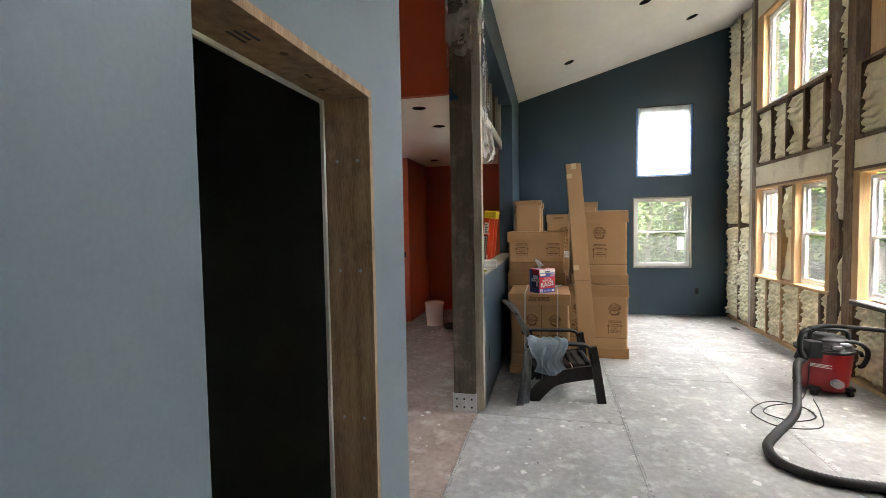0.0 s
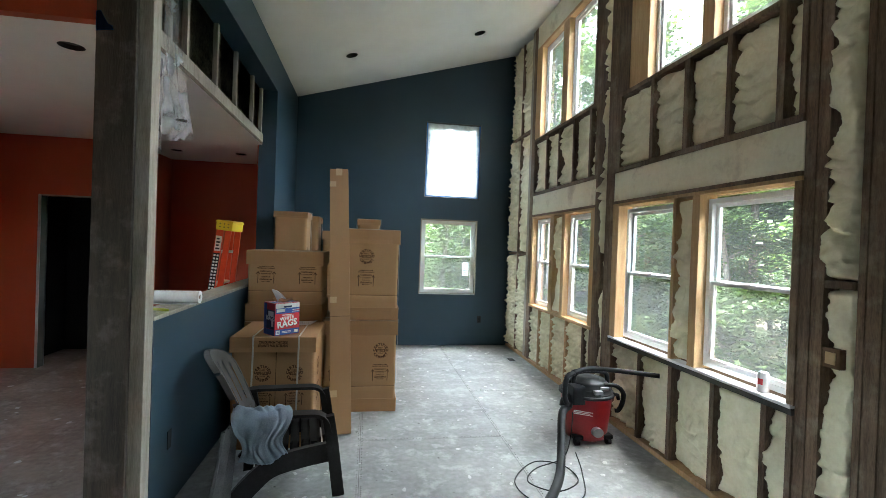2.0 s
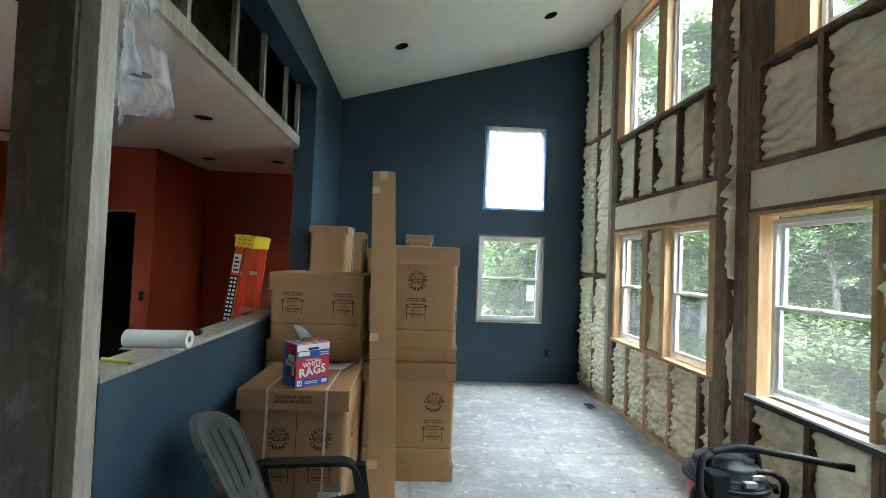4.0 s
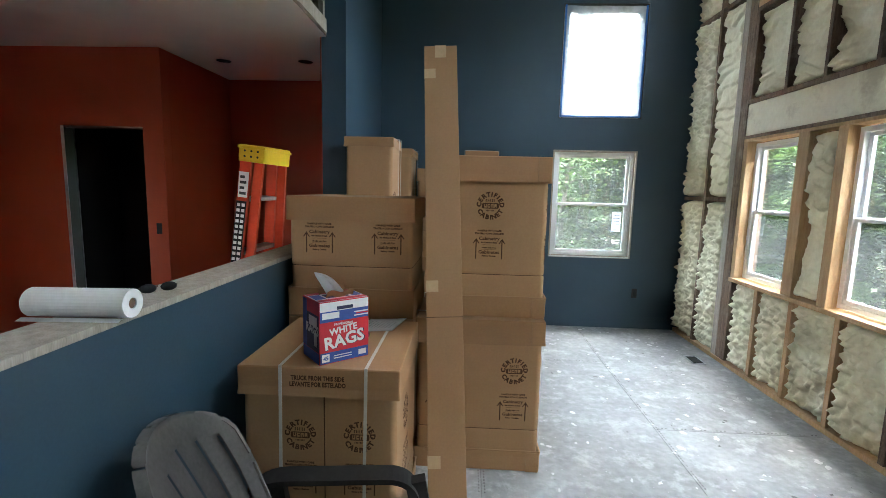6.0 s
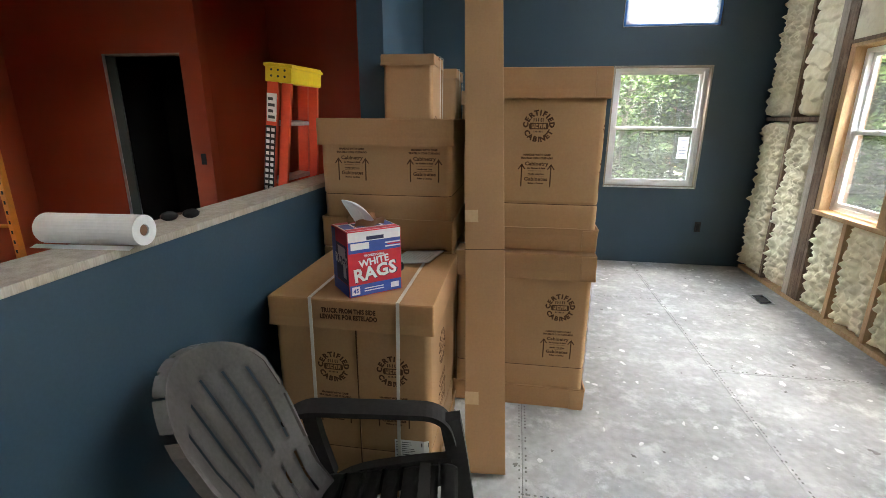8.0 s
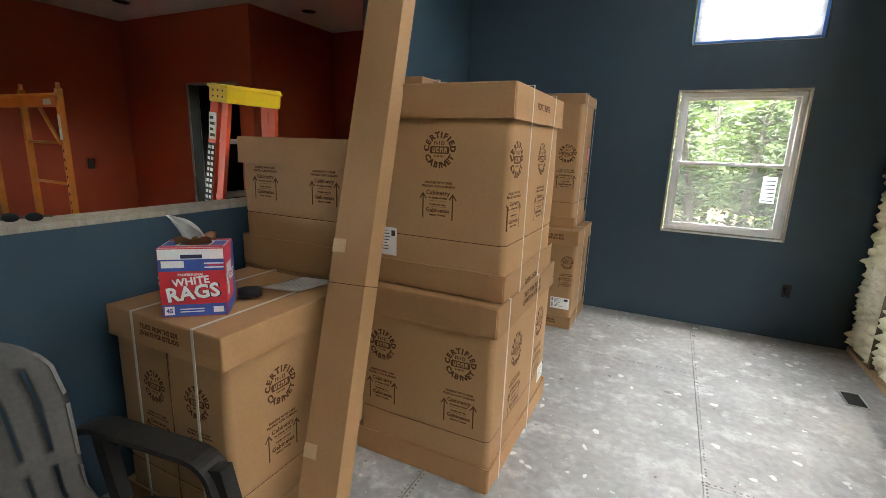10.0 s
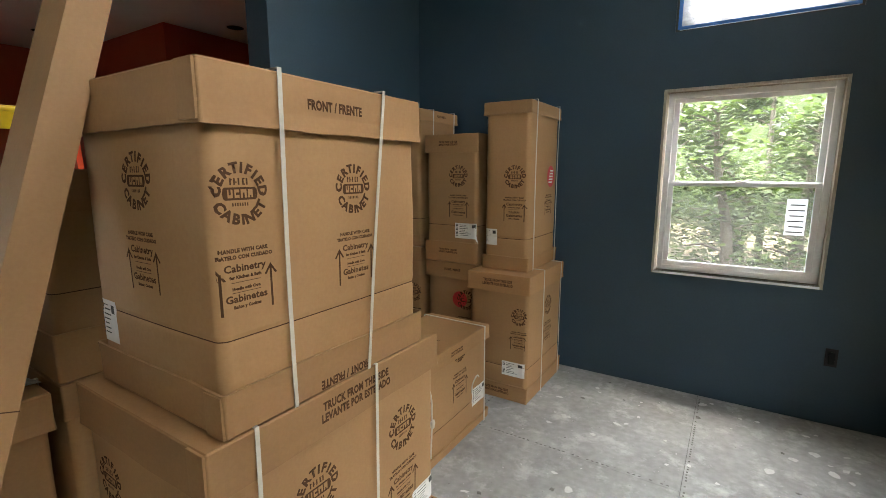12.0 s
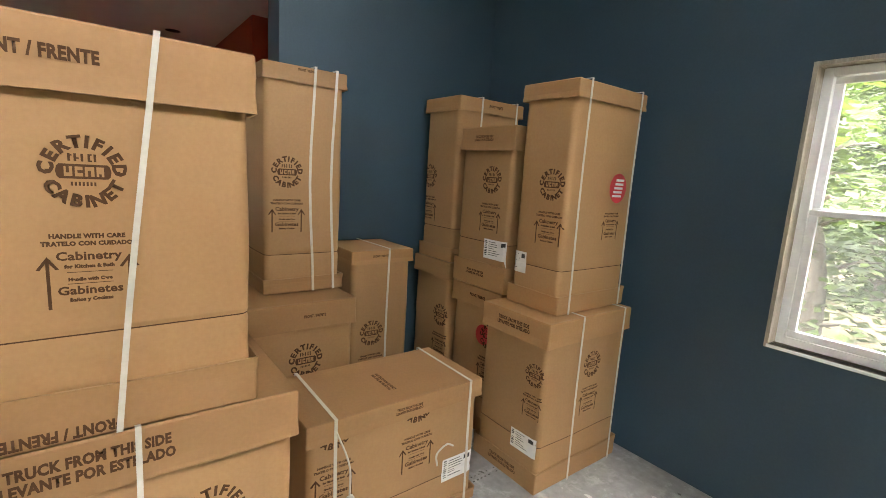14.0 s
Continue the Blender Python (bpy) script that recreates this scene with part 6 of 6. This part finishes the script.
bucket = thing("bucket", "pale plastic bucket on the floor of the red room", "bucket")
bucket.location = (-1.30, 7.58, 0)
lathed("pail", [(0.125, 0.002), (0.13, 0.01), (0.148, 0.33), (0.158, 0.335), (0.158, 0.372), (0.15, 0.38), (0.142, 0.378), (0.128, 0.05)], BUCKET, bucket)
bm = bmesh.new()
tube(bm, curve_points([(-0.158, 0, 0.34), (-0.12, -0.11, 0.24), (0, -0.165, 0.19), (0.12, -0.11, 0.24), (0.158, 0, 0.34)], 6), 0.003, 6)
part("bail", bm, GALV, bucket, "wire handle")
coil = thing("cable_coil", "dark cable coil on the floor by the bucket", "cable")
bm = bmesh.new()
tube(bm, [(-0.95 + (0.13 + 0.01 * math.sin(k)) * math.cos(k * 0.35), 7.35 + 0.13 * math.sin(k * 0.35), 0.012 + 0.0011 * k) for k in range(60)], 0.011, 7)
part("windings", bm, VACBLACK, coil, smooth=True)

# ---- outdoors ----
def ground_height(x, y):
    east = max(0.0, x - 4.0)
    north = max(0.0, y - 9.5)
    z = -0.75 - 1.6 * (1 - math.exp(-east / 7)) - 0.05 * north + 0.25 * noise.noise((x * 0.12, y * 0.12, 0))
    bank = math.exp(-((y - 17) / 3.5) ** 2) * math.exp(-((x - 2) / 6) ** 2)
    return z + 0.7 * bank
bm = bmesh.new()
ticks = [-900, -300, -100, -50, -30, -20, -14, -10, -7, -4, -1, 2, 4, 5, 6, 7, 8, 10, 12, 14, 16, 18, 20, 23, 26, 30, 36, 45, 60, 100, 300, 900]
rows = [[bm.verts.new((x, y, ground_height(max(-60, min(60, x)), max(-60, min(60, y))))) for y in ticks] for x in ticks]
for a, b in zip(rows, rows[1:]):
    for k in range(len(ticks) - 1):
        bm.faces.new((a[k], b[k], b[k + 1], a[k + 1]))
structure(part("ground", bm, SOIL, smooth=True), "leafy brown and green woodland ground", "ground")


def make_tree(seed, height, spread, leaves, low, leaf_size, mat):
    """Tapered trunk with limbs and a crown of many small leaves."""
    rnd = random.Random(seed)
    tree = thing("tree", "leafy green broadleaf tree with a slender grey trunk", "tree", group="woodland trees")
    bm = bmesh.new()
    line = curve_points([(0, 0, -0.3), (rnd.uniform(-.1, .1), rnd.uniform(-.1, .1), height * 0.35), (rnd.uniform(-.3, .3), rnd.uniform(-.3, .3), height * 0.7), (rnd.uniform(-.4, .4), rnd.uniform(-.4, .4), height * 0.97)], 5)
    tube(bm, line, [0.13 * (1 - 0.85 * k / (len(line) - 1)) for k in range(len(line))], 8)
    part("trunk", bm, BARK, tree, smooth=True)
    bm = bmesh.new()
    tips = []
    for k in range(26):
        w = low + (1 - low) * (k + rnd.random()) / 26
        base = line[min(len(line) - 1, int(w * (len(line) - 1)))]
        a = rnd.uniform(0, 2 * math.pi)
        r = spread * (1 - 0.6 * max(0, (w - low) / (1 - low))) * rnd.uniform(0.55, 1.0)
        tip = base + Vector((r * math.cos(a), r * math.sin(a), 0.25 * r * rnd.uniform(0.2, 1.6)))
        mid = (base + tip) / 2 + Vector((0, 0, 0.12 * r))
        tube(bm, [base, mid, tip], [0.035, 0.02, 0.006], 5)
        tips.append((base, mid, tip))
    part("limbs", bm, BARK, tree)
    verts, faces = [], []
    for _ in range(leaves):
        base, mid, tip = rnd.choice(tips)
        t = rnd.uniform(0.25, 1.1)
        p = base.lerp(mid, t * 2) if t < 0.5 else mid.lerp(tip, t * 2 - 1)
        p = p + Vector((rnd.gauss(0, 0.28), rnd.gauss(0, 0.28), rnd.gauss(0, 0.13)))
        s = leaf_size * rnd.uniform(0.6, 1.3)
        yaw, tilt = rnd.uniform(0, 2 * math.pi), rnd.uniform(-0.5, 0.5)
        d = Vector((math.cos(yaw), math.sin(yaw), tilt - 0.2)).normalized()
        e = d.cross(Vector((0, 0, 1))).normalized() * 0.42
        e.z += rnd.uniform(-0.2, 0.2)
        i = len(verts)
        verts += [p, p + s * (d * 0.45 + e), p + s * d, p + s * (d * 0.45 - e)]
        faces.append((i, i + 1, i + 2, i + 3))
    me = bpy.data.meshes.new("crown")
    me.from_pydata([tuple(v) for v in verts], [], faces)
    me.materials.append(mat)
    ob = new("crown", me)
    ob.parent = tree
    return tree


rnd = random.Random(11)
kinds = [make_tree(1, 9.0, 2.6, 20000, 0.16, 0.125, LEAF), make_tree(2, 11.0, 2.3, 18000, 0.24, 0.12, LEAF), make_tree(3, 7.5, 2.8, 20000, 0.10, 0.13, LEAF), make_tree(4, 12.0, 2.4, 18000, 0.30, 0.12, LEAFDARK)]
sapling = make_tree(5, 3.6, 1.1, 1500, 0.15, 0.14, LEAF)
shrub = make_tree(6, 2.2, 1.5, 5000, 0.05, 0.09, LEAFDARK)
tagged(sapling, "young broadleaf sapling with large bright leaves", "tree", "saplings")
tagged(shrub, "dense low green shrub", "shrub", "undergrowth")
used = set()
def plant(src, x, y, size=1.0):
    m = Matrix.Translation((x, y, ground_height(x, y) - 0.05)) @ Matrix.Rotation(rnd.uniform(0, 6.28), 4, "Z")
    if src not in used:
        used.add(src)
        src.matrix_world = m
        src.scale = (size, size, size)
        return src
    ob = copy_thing(src, m)
    ob.scale = (size, size, size * rnd.uniform(0.92, 1.08))
    return ob
for k in range(20):
    plant(kinds[k % 4], rnd.uniform(9.5, 14), -3 + 1.75 * k + rnd.uniform(-0.7, 0.7), rnd.uniform(0.75, 1.0))
for k in range(22):
    plant(kinds[(k + 1) % 4], rnd.uniform(16, 24), -6 + 2.2 * k + rnd.uniform(-1, 1), rnd.uniform(0.9, 1.15))
for k in range(16):
    plant(kinds[(k + 2) % 4], -9 + 2.0 * k + rnd.uniform(-0.7, 0.7), rnd.uniform(19.5, 27), rnd.uniform(0.8, 1.1))
for k in range(13):
    plant(shrub, rnd.uniform(8, 13), -1 + 2.2 * k + rnd.uniform(-0.8, 0.8), rnd.uniform(0.8, 1.3))
for k in range(11):
    plant(shrub, -5 + 1.9 * k, rnd.uniform(17.5, 21), rnd.uniform(0.8, 1.4))
for x, y, s in ((1.2, 13.2, 1.0), (2.4, 14.0, 0.9), (0.2, 14.6, 1.05), (3.4, 15.5, 0.9)):
    plant(sapling, x, y, s)
for x, y, s in ((7.2, 16.2, 1.15), (8.6, 14.2, 1.1), (10.2, 18.5, 1.2), (9.0, 21.0, 1.25), (6.4, 19.5, 1.2), (11.5, 12.5, 1.05)):
    plant(kinds[int(x) % 4], x, y, s)
# far woods
bm = bmesh.new()
n = 140
lo, hi = [], []
for k in range(n + 1):
    a = radians(-75 + 250 * k / n)
    x, y = 4 + 56 * math.cos(a), 6 + 56 * math.sin(a)
    lo.append(bm.verts.new((x, y, -4)))
    hi.append(bm.verts.new((x, y, 17 + 4 * noise.noise((k * 0.35, 0, 0)) + 1.5 * noise.noise((k * 1.7, 3, 0)))))
for k in range(n):
    bm.faces.new((lo[k], lo[k + 1], hi[k + 1], hi[k]))
FARWOODS = material("far_woods", (0.03, 0.045, 0.015), (0.075, 0.105, 0.035), 0.9, 0.8, 0.0, 5)
structure(part("backdrop", bm, FARWOODS), "distant green woods", "woods")

# ---- floor sheets ----
COLS = [-4.87, -3.67, -2.47, -1.27, -0.07, 1.13, 2.33, 3.53]
rnd = random.Random(4)
for k, (a, b) in enumerate(zip(COLS, COLS[1:])):
    a, b = max(a, WEST - 0.14), min(b, 3.6)
    y = -1.91 if k % 2 else -3.13
    while y < NORTH + 0.1:
        p, q = max(y, SOUTH - 0.1), min(y + 2.435, NORTH + 0.12)
        if q - p > 0.02:
            bm = bmesh.new()
            box_into(bm, a + 0.0016, b - 0.0016, p + 0.0016, q - 0.0016, -0.0205, -0.0015 * rnd.random(), 0.0018)
            # kitchen sheets take the bounce-tinted colour
            part("floor_sheet", bm, KITCHENFLOOR if b < 0.0 else SUBFLOOR, floor)
        y += 2.435

# splatter, scraps and nail marks on the sheets
rnd = random.Random(9)
def flecks(name, count, r0, r1, mat, label, areas, height):
    verts, faces = [], []
    for _ in range(count):
        x0, x1, y0, y1 = rnd.choice(areas)
        cx, cy, r = rnd.uniform(x0, x1), rnd.uniform(y0, y1), r0 + (r1 - r0) * rnd.random() ** 3
        n = rnd.randint(7, 11)
        turn, squash = rnd.uniform(0, 6.28), rnd.uniform(0.35, 1.0)
        i = len(verts)
        for k in range(n):
            a = 2 * math.pi * k / n
            q = r * rnd.uniform(0.55, 1.15)
            u, w = q * math.cos(a), q * math.sin(a) * squash
            verts.append((cx + u * math.cos(turn) - w * math.sin(turn), cy + u * math.sin(turn) + w * math.cos(turn), height))
        verts.append((cx, cy, height + 0.0012))
        faces += [(i + k, i + (k + 1) % n, i + n) for k in range(n)]
    me = bpy.data.meshes.new(name)
    me.from_pydata(verts, [], faces)
    me.materials.append(mat)
    return tagged(new(name, me), label, "debris", kind="stuff")
AREAS = [(0.1, 3.3, 3.0, 8.8), (0.1, 3.3, 1.0, 6.0), (1.4, 3.3, 5.5, 8.9), (-3.5, -0.3, 3.0, 7.5)]
flecks("plaster_splatter", 900, 0.003, 0.034, material("dried_plaster", (0.48, 0.48, 0.465), (0.62, 0.62, 0.605), 0.8, 9.0, 0.1), "dried white plaster spots scattered over the floor", AREAS, 0.0006)
flecks("floor_dirt", 260, 0.003, 0.022, material("grey_dirt", (0.10, 0.095, 0.09), (0.2, 0.19, 0.18), 0.9, 9.0, 0.1), "grey dirt and scraps on the floor", AREAS, 0.0004)
verts, faces = [], []
def dash(x, y, w, d):
    i = len(verts)
    verts.extend([(x - w, y - d, 0.0007), (x + w, y - d, 0.0007), (x + w, y + d, 0.0007), (x - w, y + d, 0.0007)])
    faces.append((i, i + 1, i + 2, i + 3))
for x in (1.13, 2.33, -0.07):
    for k in range(250):
        y = 2.5 + 0.026 * k
        if rnd.random() < 0.72:
            dash(x + 0.016 + rnd.uniform(-0.001, 0.001), y, 0.004, 0.006)
            if x < 2:
                dash(x - 0.014, y + 0.008, 0.003, 0.005)
for x0, x1, y in ((1.13, 2.33, 5.395), (1.13, 2.33, 7.83), (2.33, 3.4, 6.612)):
    k = x0
    while k < x1:
        if rnd.random() < 0.7:
            dash(k, y + 0.015, 0.006, 0.004)
        k += 0.026
me = bpy.data.meshes.new("printed_nail_marks")
me.from_pydata(verts, [], faces)
me.materials.append(SEAM)
tagged(new("printed_nail_marks", me), "dotted dark print along the floor sheet seams", "markings", kind="stuff")
